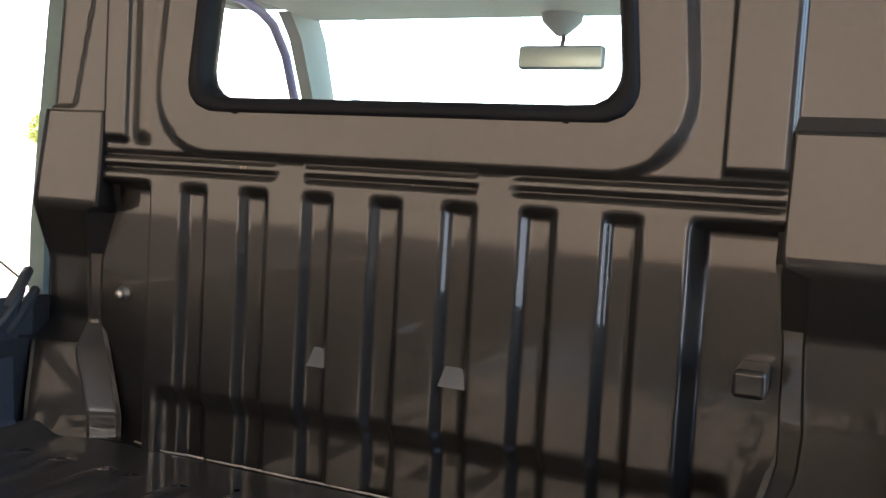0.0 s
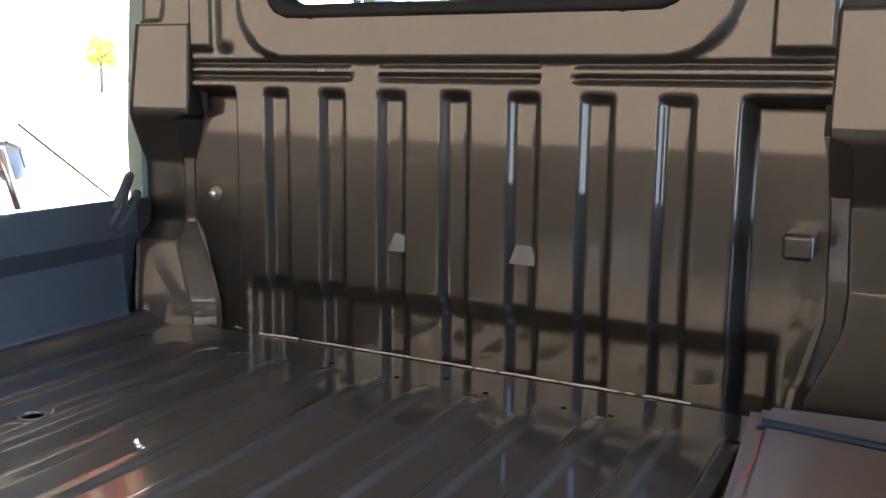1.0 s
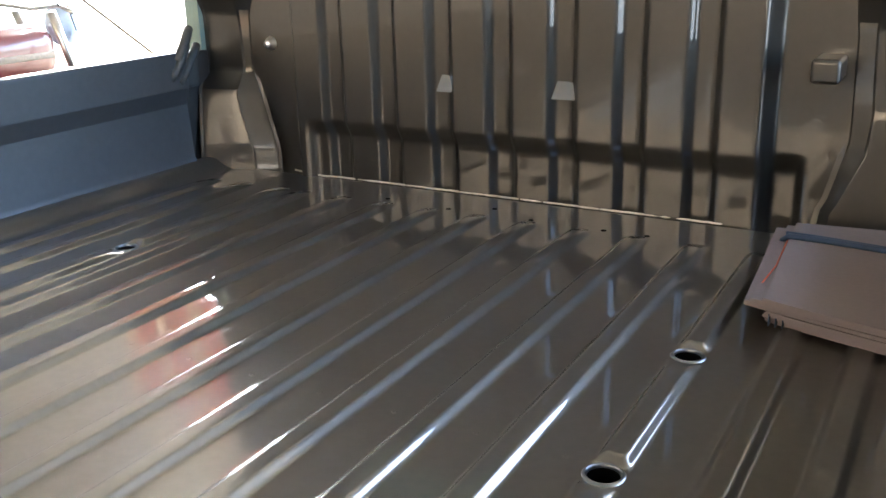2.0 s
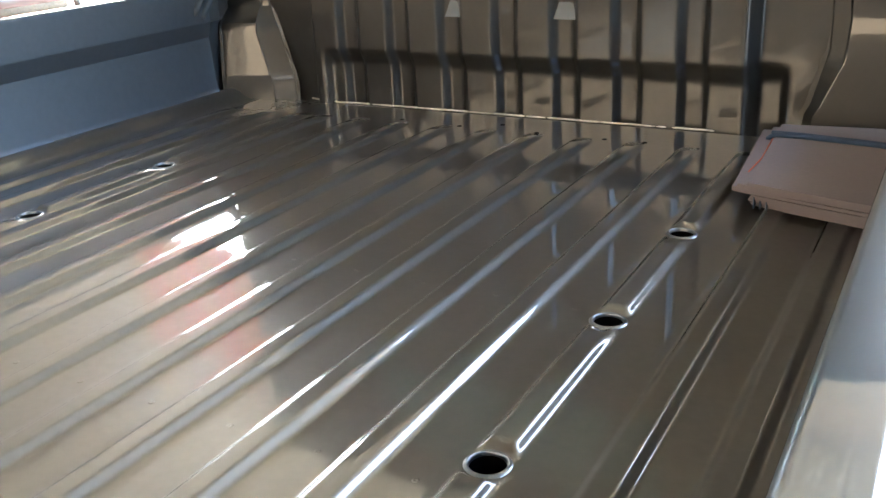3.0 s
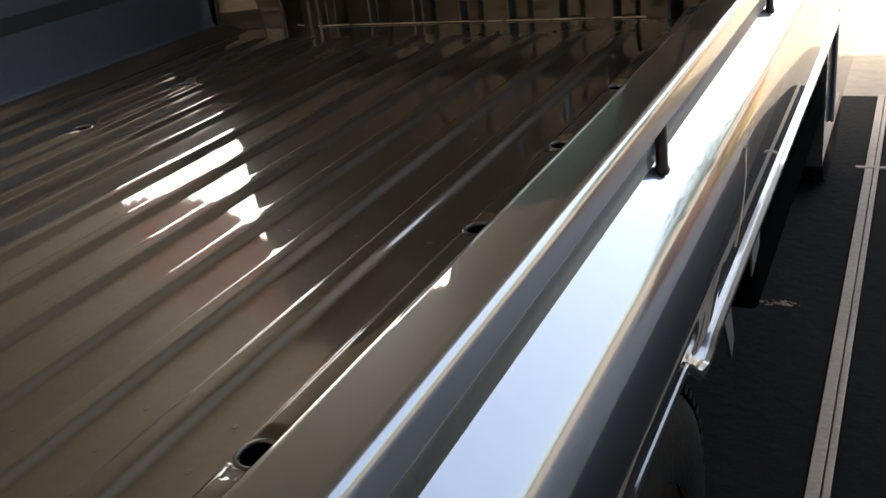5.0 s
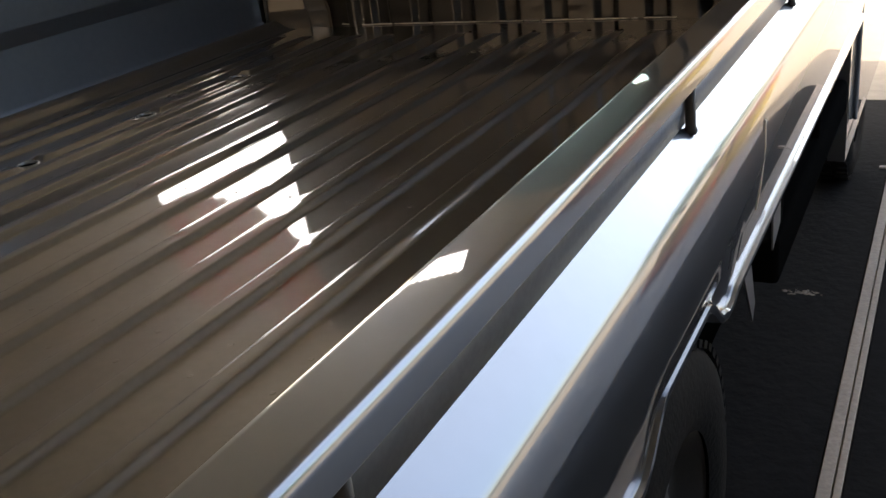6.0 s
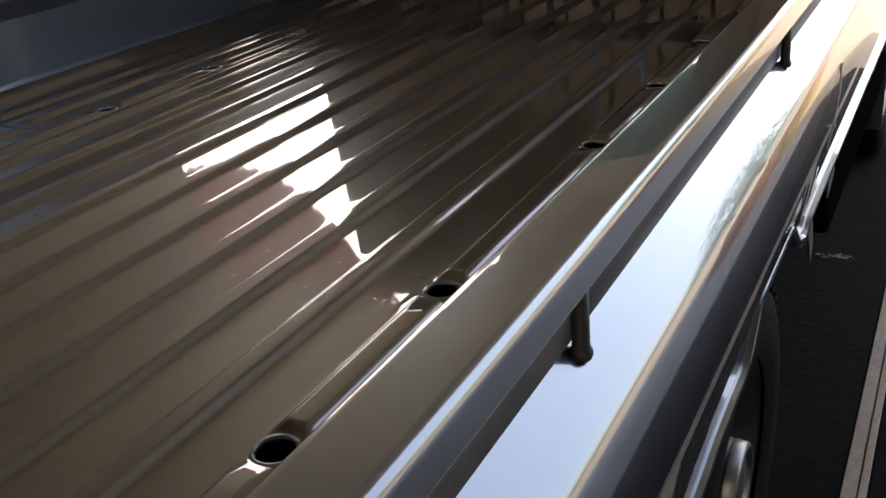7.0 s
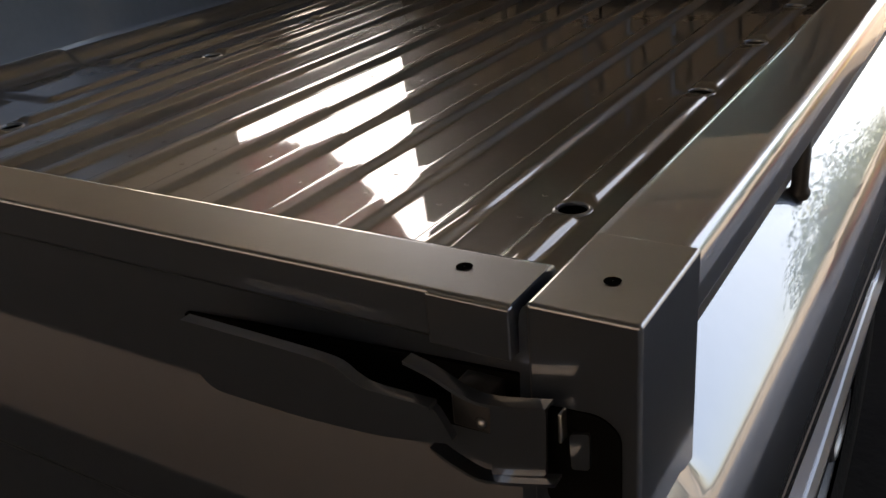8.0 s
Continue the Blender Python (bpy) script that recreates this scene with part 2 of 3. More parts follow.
def window_edge(x, z, grow):
    """Below zero inside the window's outline, which narrows upward."""
    half = 0.406 + grow - 0.10 * (z - 1.43)
    cx, cz = abs(x - WIN_X), z - (WIN_Z0 + WIN_Z1) / 2
    hz, r = (WIN_Z1 - WIN_Z0) / 2 + grow, 0.055 + max(0, grow)
    qx, qz = cx - half + r, abs(cz) - hz + r
    return math.hypot(max(qx, 0), max(qz, 0)) + min(max(qx, qz), 0) - r


def wall_depth(x, z):
    d = 0.0
    low, high = 0.79, 1.262
    inside = 0.0
    for c in GROOVES:
        inside = max(inside, step(x, c - 0.034, c - 0.014) * (1 - step(x, c + 0.014, c + 0.034)))
    d += 0.016 * inside * (1 - step(z, high - 0.016, high + 0.004))
    ends = max(1 - step(x, -0.560, -0.534), step(x, 0.455, 0.481))
    d += 0.050 * ends * (1 - step(z, high - 0.016, high + 0.004))
    d += 0.018 * (1 - step(z, 0.842, 0.888)) * step(x, -0.515, -0.495) * (1 - step(x, 0.515, 0.535))
    blocks = bump_between(x, -0.266, -0.194, 0.006) + bump_between(x, 0.118, 0.190, 0.006)
    beads = bump_between(z, 1.281, 1.295, 0.005) * 0.010 + bump_between(z, 1.306, 1.320, 0.005) * 0.008
    span = step(x, -0.66, -0.65) * (1 - step(x, 0.578, 0.588))
    d += beads * (1 - min(1, blocks)) * span
    e = window_edge(x, z, 0.085)
    d -= 0.010 * (1 - step(e, -0.010, 0.006)) * step(z, 1.29, 1.32)
    d -= 0.010 * bump_between(x, 0.494, 0.594, 0.010) * step(z, 1.325, 1.340)
    d -= 0.009 * bump_between(x, -0.655, -0.588, 0.012) * step(z, 1.335, 1.350)
    d -= 0.008 * bump_between(x, -0.585, -0.530, 0.025) * step(z, 1.33, 1.36)
    d += 0.008 * (1 - step(x, -0.736 + 0.2 * (z - 1.41), -0.728 + 0.2 * (z - 1.41))) * step(z, 1.398, 1.404)
    d += 0.022 * (1 - step(x, -0.800, -0.794))
    return d


def lean(x, z):
    """The cab narrows upward at its outer edge."""
    edge = -0.798 - 0.155 * max(0.0, 1.61 - z)
    return x if x > -0.74 else -0.74 + (x + 0.74) * (edge + 0.74) / -0.095


wall_x = spread(-0.835, 0.80, 0.008, [c + d for c in GROOVES for d in (-0.024, 0.024)] + [-0.65, -0.546, 0.467, 0.60, 0.5, -0.625, -0.60], 0.003, 0.014)
wall_z = spread(0.735, 1.78, 0.008, [1.26, 1.287, 1.31, 1.335, 1.39, 0.865, 1.10, 0.955], 0.004, 0.02)
cab = part("cab_floor", box_bm(-0.80, 0.77, 0.06, 1.45, 0.55, 0.62, 0.02), TRIM, truck)
rear_wall = grid_part("cab_rear_wall", wall_x, wall_z, lambda x, z: (lean(x, z), wall_depth(x, z), z), WALLPAINT, truck, "pressed grey steel cab wall with upright ribs",
                      lambda x, z: window_edge(x, z, -0.004) > 0)


def window_ring(grow, y, n=96):
    """Points on the window's outline, found by walking out from its middle."""
    out = []
    cz = (WIN_Z0 + WIN_Z1) / 2
    for k in range(n):
        a = 2 * math.pi * (k + 0.5) / n
        dx, dz = math.cos(a), math.sin(a) * 0.45
        lo, hi = 0.0, 1.2
        for _ in range(30):
            mid = (lo + hi) / 2
            if window_edge(WIN_X + dx * mid, cz + dz * mid, grow) < 0:
                lo = mid
            else:
                hi = mid
        out.append((WIN_X + dx * lo, y, cz + dz * lo))
    return out


def ring_bm(rows):
    bm = bmesh.new()
    vs = [[bm.verts.new(p) for p in row] for row in rows]
    n = len(vs[0])
    for r0, r1 in zip(vs, vs[1:]):
        for k in range(n):
            bm.faces.new((r0[k], r0[(k + 1) % n], r1[(k + 1) % n], r1[k]))
    return bm


rear_window = part("rear_window", ring_bm([window_ring(0.005, -0.008), window_ring(0.004, -0.018), window_ring(-0.002, -0.022), window_ring(-0.014, -0.020), window_ring(-0.021, -0.013), window_ring(-0.021, 0.03)]), SEAL, truck, "black rubber window seal")
pane = bmesh.new()
pane.faces.new([pane.verts.new(p) for p in window_ring(-0.016, 0.004)])
part("pane", pane, glass, rear_window).visible_shadow = False


def corner_pillar(s, sections, label):
    """A pressed corner pillar: rows of height, outer edge, ridge, foot of the chamfer, and depth at outer edge, ridge and foot."""
    bm = bmesh.new()
    rows = []
    for z, outer, ridge, inner, y, yr, yi in sections:
        pts = [(outer - s * 0.002, 0.085), (outer - s * 0.001, y - 0.002), (outer + s * 0.004, y - 0.005), (outer + s * 0.009, y - 0.0005), (outer + s * 0.014, y),
               (ridge - s * 0.006, yr), (ridge - s * 0.001, yr + 0.001), (ridge + s * 0.003, yr + 0.005), (inner - s * 0.003, yi - 0.003), (inner, yi), (inner + s * 0.010, yi + 0.002)]
        rows.append([bm.verts.new((x, yy, z)) for x, yy in pts])
    for r0, r1 in zip(rows, rows[1:]):
        for k in range(len(r0) - 1):
            bm.faces.new((r0[k], r0[k + 1], r1[k + 1], r1[k]))
    bm.faces.new(rows[0])
    return crisp(part("corner_pillar", bm, WALLPAINT, rear_wall, label), 22)


corner_pillar(1, [(1.393, -0.790, -0.650, -0.647, -0.010, -0.010, 0.005), (1.389, -0.790, -0.650, -0.647, -0.012, -0.012, 0.005), (1.222, -0.817, -0.658, -0.655, -0.012, -0.012, 0.040), (1.208, -0.820, -0.662, -0.657, -0.010, -0.010, 0.048),
                  (1.196, -0.821, -0.694, -0.662, -0.005, -0.005, 0.049), (1.112, -0.827, -0.719, -0.690, 0.034, 0.034, 0.050), (1.096, -0.828, -0.720, -0.693, 0.038, 0.038, 0.050), (0.985, -0.827, -0.715, -0.695, 0.039, 0.039, 0.050),
                  (0.972, -0.827, -0.714, -0.694, 0.034, 0.034, 0.050), (0.935, -0.814, -0.712, -0.680, -0.010, 0.009, 0.046), (0.915, -0.808, -0.712, -0.671, -0.018, 0.006, 0.044), (0.812, -0.799, -0.680, -0.634, -0.038, 0.002, 0.034),
                  (0.792, -0.798, -0.675, -0.628, -0.040, 0.002, 0.032), (0.740, -0.797, -0.673, -0.626, -0.042, 0.002, 0.030)], "stepped grey corner pillar")
corner_pillar(-1, [(1.448, 0.800, 0.580, 0.577, 0.010, 0.010, 0.014), (1.440, 0.800, 0.582, 0.579, 0.008, 0.008, 0.013), (1.396, 0.800, 0.590, 0.587, -0.006, -0.006, 0.008), (1.393, 0.800, 0.592, 0.589, -0.010, -0.010, 0.005), (1.389, 0.800, 0.592, 0.589, -0.012, -0.012, 0.005), (1.222, 0.800, 0.589, 0.586, -0.012, -0.012, 0.040), (1.206, 0.800, 0.592, 0.585, -0.010, -0.010, 0.048),
                   (1.194, 0.800, 0.622, 0.583, -0.005, -0.005, 0.049), (1.112, 0.800, 0.625, 0.590, 0.034, 0.034, 0.050), (1.092, 0.800, 0.624, 0.593, 0.038, 0.038, 0.050), (0.985, 0.800, 0.630, 0.596, 0.039, 0.039, 0.050),
                   (0.968, 0.800, 0.632, 0.597, 0.034, 0.034, 0.050), (0.915, 0.800, 0.629, 0.598, 0.031, 0.031, 0.049), (0.895, 0.800, 0.626, 0.594, 0.029, 0.029, 0.048), (0.812, 0.800, 0.592, 0.574, 0.022, 0.022, 0.046),
                   (0.792, 0.800, 0.582, 0.564, 0.020, 0.020, 0.045), (0.740, 0.800, 0.578, 0.558, 0.017, 0.017, 0.044)], "stepped grey corner pillar")
# bed sides
def lower_edge(y):
    """Height of the flank's lower edge, which rises over the rear wheel."""
    return 0.745 + 0.043 * bump_between(y, -1.715, -1.425, 0.075) - 0.006 * bump_between(y, -1.43, -1.37, 0.02) - 0.03 * (1 - step(y, -2.0, -1.75))


def side_profile(s, y):
    """Outline of a bed side across the truck, from the floor over the top to the lower edge."""
    zb = lower_edge(y) if s > 0 else 0.72
    full = step(y, -2.268, -2.258)
    k = 0.018 * full
    pts = [(0.772, 0.772), (0.7835, 0.790), (0.7895, 0.903), (0.7905, 0.9090), (0.7900, 0.9120), (0.7788, 0.9450), (0.7778, 0.9475), (0.7776, 0.9505), (0.7795, 1.0225), (0.7800, 1.0258), (0.7812, 1.0280), (0.7832, 1.0293), (0.7860, 1.0297),
           (0.8115, 1.0297), (0.8140, 1.0290), (0.8162, 1.0274), (0.8175, 1.0250), (0.8182, 1.0222), (0.8190, 1.0094), (0.8184, 1.0080), (0.813 - k * 0.55, 1.0074), (0.8115 - k * 0.5, 1.004), (0.8085 - k * 0.5, 0.9665), (0.8092 - k * 0.5, 0.9652), (0.8190 - k * 0.2, 0.9530), (0.8262, 0.9427), (0.8290, 0.9390), (0.8314, 0.9342), (0.8335, 0.9268), (0.8351, 0.918), (0.8363, 0.908), (0.8370, 0.897), (0.8372, 0.886), (0.8365, 0.870), (0.8335, 0.845), (0.8290, 0.815), (0.8200, zb + 0.016), (0.8212, zb + 0.0125), (0.8258, zb + 0.0112), (0.8265, zb + 0.007), (0.8245, zb + 0.001), (0.790, zb - 0.002), (0.776, zb + 0.01)]
    return [(s * x, y, z) for x, z in pts]


def bed_side(s, label):
    ys = spread(-2.304, -0.015 if s > 0 else -0.078, 0.05, (-2.265, -1.40, -1.5, -1.6, -1.7), 0.006, 0.06)
    rows = [side_profile(s, y) for y in ys]
    bm = bmesh.new()
    vs = [[bm.verts.new(p) for p in row] for row in rows]
    n = len(vs[0])
    for r0, r1 in zip(vs, vs[1:]):
        for k in range(n):
            bm.faces.new((r0[k], r0[(k + 1) % n], r1[(k + 1) % n], r1[k]))
    bm.faces.new(vs[0])
    bm.faces.new(vs[-1])
    ob = part("bed_side", bm, PAINT if s > 0 else DULLPAINT, truck, label)
    return crisp(ob, 32)


right_side = bed_side(1, "glossy grey bed side with shoulder and black rope pegs")
left_side = bed_side(-1, "glossy grey bed side with an undercut step along its inside")
GUTTER = material("slate_gutter", (0.26, 0.30, 0.35), 0.35, 0.5, vary=0.15, scale=12)
part("gutter", extrude_bm([(0.7990, 0.9672), (0.8012, 0.9672), (0.8024, 1.0064), (0.7990, 1.0064)], -2.250, -0.020, lambda u, v, q: (u, q, v)), GUTTER, right_side, "dark gutter strip under the rail's lip")
for y in (-2.030, -1.487, -0.945, -0.40):
    peg = part("rope_peg", lathe_bm([(0.0002, 1.004), (0.0046, 1.004), (0.0045, 0.968), (0.0048, 0.965), (0.0058, 0.9635), (0.0060, 0.9615), (0.0050, 0.9590), (0.0002, 0.9580)], 20), BLACK, right_side, "black rubber rope peg")
    peg.location = (0.8065, y, 0)
# end cap of the bed side
post = part("corner_cap", box_bm(0.7835, 0.8192, -2.3070, -2.2525, 0.60, 1.0312, 0.0016, 3), PAINT, right_side)
# Flat black disc painted as the hole's inner shade.
part("hole", lathe_bm([(0.0028, 0.0003), (0.0002, 0.0003)], 20), SHADE_BLACK, post).location = (0.802, -2.285, 1.0312)
part("corner_cap", box_bm(-0.8192, -0.7835, -2.3070, -2.2525, 0.60, 1.0312, 0.0025, 3), PAINT, left_side)

# tailgate
gate_outline = [(-2.2755, 1.0245), (-2.2758, 1.0265), (-2.2768, 1.0284), (-2.2785, 1.0296), (-2.2805, 1.0300), (-2.3068, 1.030), (-2.3080, 1.0295), (-2.3085, 1.0283), (-2.3085, 1.014), (-2.307, 1.012), (-2.301, 1.0105), (-2.300, 1.007), (-2.300, 0.9635), (-2.3008, 0.9605),
                (-2.3110, 0.9145), (-2.312, 0.9110), (-2.312, 0.890), (-2.310, 0.885), (-2.303, 0.876), (-2.301, 0.871), (-2.301, 0.74), (-2.298, 0.735), (-2.277, 0.735), (-2.2755, 0.74)]
tailgate = part("tailgate", extrude_bm(gate_outline, -0.779, 0.7790, lambda u, v, s: (s, u, v)), PAINT, truck, "closed grey steel tailgate with lever latch")
crisp(tailgate, 60)
part("end_plate", box_bm(0.7500, 0.7793, -2.3096, -2.3060, 1.0110, 1.0292, 0.0008), PAINT, tailgate)
# Added black strip stands for the shade in the tailgate gap.
part("shade_plug", box_bm(0.7765, 0.7860, -2.2930, -2.2840, 0.74, 1.0150, 0.001), BLACK, tailgate, "black strip added as the shade in the gap beside the tailgate")


def rear_plate(name, outline, y0, y1, mat, parent, label="", radius=0.002):
    """A plate standing across the truck's rear, from its outline in x and z."""
    return crisp(part(name, extrude_bm(rounded(outline, radius, 4), y0, y1, lambda u, v, q: (u, q, v)), mat, parent, label), 40)


def bent_strip(name, line, thick, y0, y1, parent):
    """A sheet flange that follows a bent line in x and z."""
    pts = []
    for (xa, za), (xb, zb), (xc, zc), (xd, zd) in zip([line[0]] + line, line, line[1:], line[2:] + [line[-1]]):
        for k in range(6):
            u = k / 6
            f = (-0.5 * u + u * u - 0.5 * u ** 3, 1 - 2.5 * u * u + 1.5 * u ** 3, 0.5 * u + 2 * u * u - 1.5 * u ** 3, -0.5 * u * u + 0.5 * u ** 3)
            pts.append((f[0] * xa + f[1] * xb + f[2] * xc + f[3] * xd, f[0] * za + f[1] * zb + f[2] * zc + f[3] * zd))
    pts.append(line[-1])
    outline = pts + [(x, z - thick) for x, z in reversed(pts)]
    return crisp(part(name, extrude_bm(outline, y0, y1, lambda u, v, q: (u, q, v)), PAINT, parent), 40)


# Flat black sheet paints the shade between lever and gate.
rear_plate("latch_shade", [(0.628, 0.9915), (0.664, 0.9945), (0.734, 0.9990), (0.7780, 1.0015), (0.7780, 0.9760), (0.640, 0.9700)], -2.3020, -2.2995, SHADE_BLACK, tailgate, "black sheet painted as the shade behind the latch lever")
part("hole", lathe_bm([(0.0028, 0.0003), (0.0002, 0.0003)], 20), SHADE_BLACK, tailgate).location = (0.754, -2.291, 1.030)
handle = rear_plate("latch_lever", [(0.6555, 1.0055), (0.6535, 0.986), (0.662, 0.978), (0.703, 0.978), (0.738, 0.9805), (0.766, 0.9865), (0.759, 0.9985), (0.736, 0.9985), (0.724, 1.0040)], -2.3240, -2.3210, PAINT, tailgate, "grey pressed steel latch lever", [0.002, 0.005, 0.005, 0.01, 0.01, 0.003, 0.003, 0.005, 0.005])
bent_strip("lever_flange", [(0.6555, 1.0072), (0.700, 1.0066), (0.722, 1.0056), (0.730, 1.0018), (0.737, 0.9998), (0.759, 0.9998)], 0.0014, -2.3262, -2.3215, handle)
arm = rear_plate("latch_arm", [(0.7745, 1.0005), (0.7935, 1.0040), (0.7925, 0.9775), (0.7735, 0.9715)], -2.3160, -2.3145, PAINT, tailgate, "grey steel latch arm between two bent flanges", 0.0012)
bent_strip("arm_flange", [(0.7460, 1.0090), (0.7555, 1.0065), (0.7660, 1.0022), (0.7760, 1.0012), (0.7950, 1.0052)], 0.0012, -2.3195, -2.3140, arm)
bent_strip("arm_flange", [(0.7530, 0.9780), (0.7630, 0.9735), (0.7735, 0.9718), (0.7970, 0.9785)], 0.0012, -2.3195, -2.3140, arm)
part("pivot", box_bm(0.7585, 0.7725, -2.3130, -2.3000, 0.9845, 0.9990, 0.001), BLACK, arm)
rivet = part("rivet", lathe_bm([(0.0002, 0.0016), (0.0012, 0.0014), (0.0020, 0.0004), (0.0020, 0.0)], 14), CAPSTEEL, arm)
rivet.matrix_basis = pose(0.7695, -2.3130, 0.9885, 90)
# Second black sheet, for the shade around the latch eye.
rear_plate("latch_shade", [(0.7875, 0.9970), (0.8070, 0.9985), (0.8135, 0.9935), (0.8135, 0.9625), (0.7890, 0.9605)], -2.3078, -2.3060, SHADE_BLACK, tailgate, "black sheet painted as the shade in the latch opening", 0.004)
part("latch_pin", box_bm(0.7952, 0.7963, -2.3120, -2.3075, 0.9880, 0.9985, 0.0004), STEEL, tailgate, "bright steel latch pin")
rear_plate("latch_eye", [(0.7975, 0.9900), (0.8040, 0.9920), (0.8040, 0.9785), (0.7980, 0.9770)], -2.3092, -2.3075, PAINT, tailgate, "", 0.0015)

# small things on the cab wall
for c in (GROOVES[2] + 0.015, GROOVES[4] + 0.002):
    bm = bmesh.new()
    front = [bm.verts.new(p) for p in ((c - 0.011, 0.024, 1.017), (c + 0.012, 0.024, 1.017), (c + 0.024, 0.004, 0.962), (c - 0.024, 0.004, 0.962))]
    back = [bm.verts.new(p) for p in ((c - 0.011, 0.030, 1.017), (c + 0.012, 0.030, 1.017), (c + 0.024, 0.030, 0.957), (c - 0.024, 0.030, 0.957))]
    bm.faces.new(front)
    bm.faces.new(back)
    for k in range(4):
        bm.faces.new((front[k], front[(k + 1) % 4], back[(k + 1) % 4], back[k]))
    part("wedge_plate", bm, PAINT, rear_wall, smooth=False)
part("striker", box_bm(0.536, 0.582, -0.034, 0.055, 1.020, 1.061, 0.008, 3), WALLPAINT, rear_wall, "pale striker block")
bolt = part("bolt", lathe_bm([(0.0002, 0.016), (0.008, 0.016), (0.010, 0.012), (0.010, 0.005), (0.015, 0.004), (0.016, 0.0)], 20), STEEL, rear_wall, "bolt head with washer")
bolt.matrix_basis = pose(-0.637, 0.050, 1.038, 90)
# latch at the front end of the left side
# Added plug, hides the bright yard between bed side and cab.
part("shade_plug", box_bm(-0.846, -0.812, -0.090, 0.030, 0.70, 1.020, 0.004), BLACK, left_side, "black plug added to keep light out of the gap by the cab")
hook = part("side_latch", box_bm(-0.825, -0.785, -0.090, -0.030, 0.945, 1.015, 0.010, 3), TRIM, left_side, "dark latch block")
tube("latch_rod", [(-0.80, -0.055, 1.050), (-0.784, -0.070, 1.040), (-0.776, -0.095, 1.012), (-0.778, -0.115, 0.985), (-0.788, -0.125, 0.968)], 0.010, TRIM, left_side)
tube("latch_rod", [(-0.81, -0.030, 1.072), (-0.795, -0.050, 1.064), (-0.782, -0.078, 1.040), (-0.780, -0.105, 1.010)], 0.011, TRIM, left_side)
tube("latch_rod", [(-0.80, -0.020, 1.035), (-0.786, -0.045, 1.020), (-0.780, -0.080, 0.985), (-0.784, -0.10, 0.960)], 0.010, TRIM, left_side)

# wheels
def wheel(x, y, s):
    R = 0.27
    hub = new("wheel")
    hub.parent = truck
    prof = [(0.165, -0.06), (0.185, -0.068), (0.225, -0.070), (0.255, -0.062), (R - 0.004, -0.052), (R, -0.030), (R, 0.030), (R - 0.004, 0.052), (0.255, 0.062), (0.225, 0.070), (0.185, 0.068), (0.165, 0.06)]
    tyre = part("tyre", lathe_bm(prof, 64), TYRE, hub)
    bm = bmesh.new()
    for k in range(56):
        a = 2 * math.pi * k / 56
        for off, skew in ((-0.044, 0.03), (0.0, 0.0), (0.044, -0.03)):
            b = box_bm(R - 0.004, R + 0.006, -0.009, 0.009, off - 0.015, off + 0.015)
            b.transform(Matrix.Rotation(a + skew, 4, "Z"))
            me = bpy.data.meshes.new("block")
            b.to_mesh(me)
            b.free()
            bm.from_mesh(me)
            bpy.data.meshes.remove(me)
    tagged(part("tread", bm, TYRE, tyre, smooth=False), kind="stuff")
    part("rim", lathe_bm([(0.168, 0.055), (0.160, 0.050), (0.150, 0.02), (0.120, 0.012), (0.085, 0.03), (0.060, 0.034), (0.055, 0.055), (0.035, 0.062), (0.0005, 0.063)], 48), RIM, hub, "dark steel rim")
    part("hub_cap", lathe_bm([(0.058, 0.050), (0.057, 0.064), (0.053, 0.068), (0.049, 0.066), (0.047, 0.060), (0.030, 0.064), (0.0005, 0.066)], 40), CAPSTEEL, hub, "dull silver hub cap with a raised rim")
    for q in range(5):
        nut = part("wheel_nut", lathe_bm([(0.0002, 0.034), (0.008, 0.034), (0.009, 0.030), (0.009, 0.012)], 6), CAPSTEEL, hub)
        nut.location = (0.092 * math.cos(q * 1.2566), 0.092 * math.sin(q * 1.2566), 0)
    hub.matrix_basis = pose(x, y, GROUND + R + 0.004) @ Matrix.Rotation(radians(90) * s, 4, "Y")
    return hub


for s in (1, -1):
    wheel(s * 0.705, -1.40, s)
    wheel(s * 0.705, 0.72, s)

# cab shell: sides, roof, windscreen, doors
def cab_side(s):
    x0 = 0.80 if s > 0 else -0.862
    d = new("cab_side")
    d.parent = truck
    sill = 1.16
    polys = ([(0.02, 0.40), (0.02, sill), (1.26, sill), (1.34, 0.95), (1.36, 0.40)],
             [(0.02, sill), (0.02, 1.74), (0.12, 1.74), (0.15, sill)],
             [(0.02, 1.70), (0.02, 1.80), (0.80, 1.80), (0.93, 1.765), (0.60, 1.70)],
             [(0.80, 1.735), (0.93, 1.765), (1.00, 1.68), (1.28, sill), (1.17, sill), (0.94, 1.56), (0.87, 1.67)])
    bm = bmesh.new()
    for poly in polys:
        vs0 = [bm.verts.new((x0 - s * 0.05 * step(z, 1.15, 1.9), y, z)) for y, z in poly]
        vs1 = [bm.verts.new((x0 - s * (0.04 + 0.05 * step(z, 1.15, 1.9)), y, z)) for y, z in poly]
        bm.faces.new(vs0)
        bm.faces.new(vs1)
        for i in range(len(poly)):
            j = (i + 1) % len(poly)
            bm.faces.new((vs0[i], vs0[j], vs1[j], vs1[i]))
    part("body_side", bm, PAINT if s > 0 else LINING, d, smooth=False)
    a, b = sorted((x0, x0 + s * 0.010))
    part("door_skin", box_bm(a, b, 0.16, 1.10, 0.46, sill - 0.01, 0.004), PAINT, d)
    a, b = sorted((x0 + s * 0.012, x0 + s * 0.03))
    part("door_handle", box_bm(a, b, 0.22, 0.36, 1.02, 1.05, 0.008), BLACK, d)
    return d


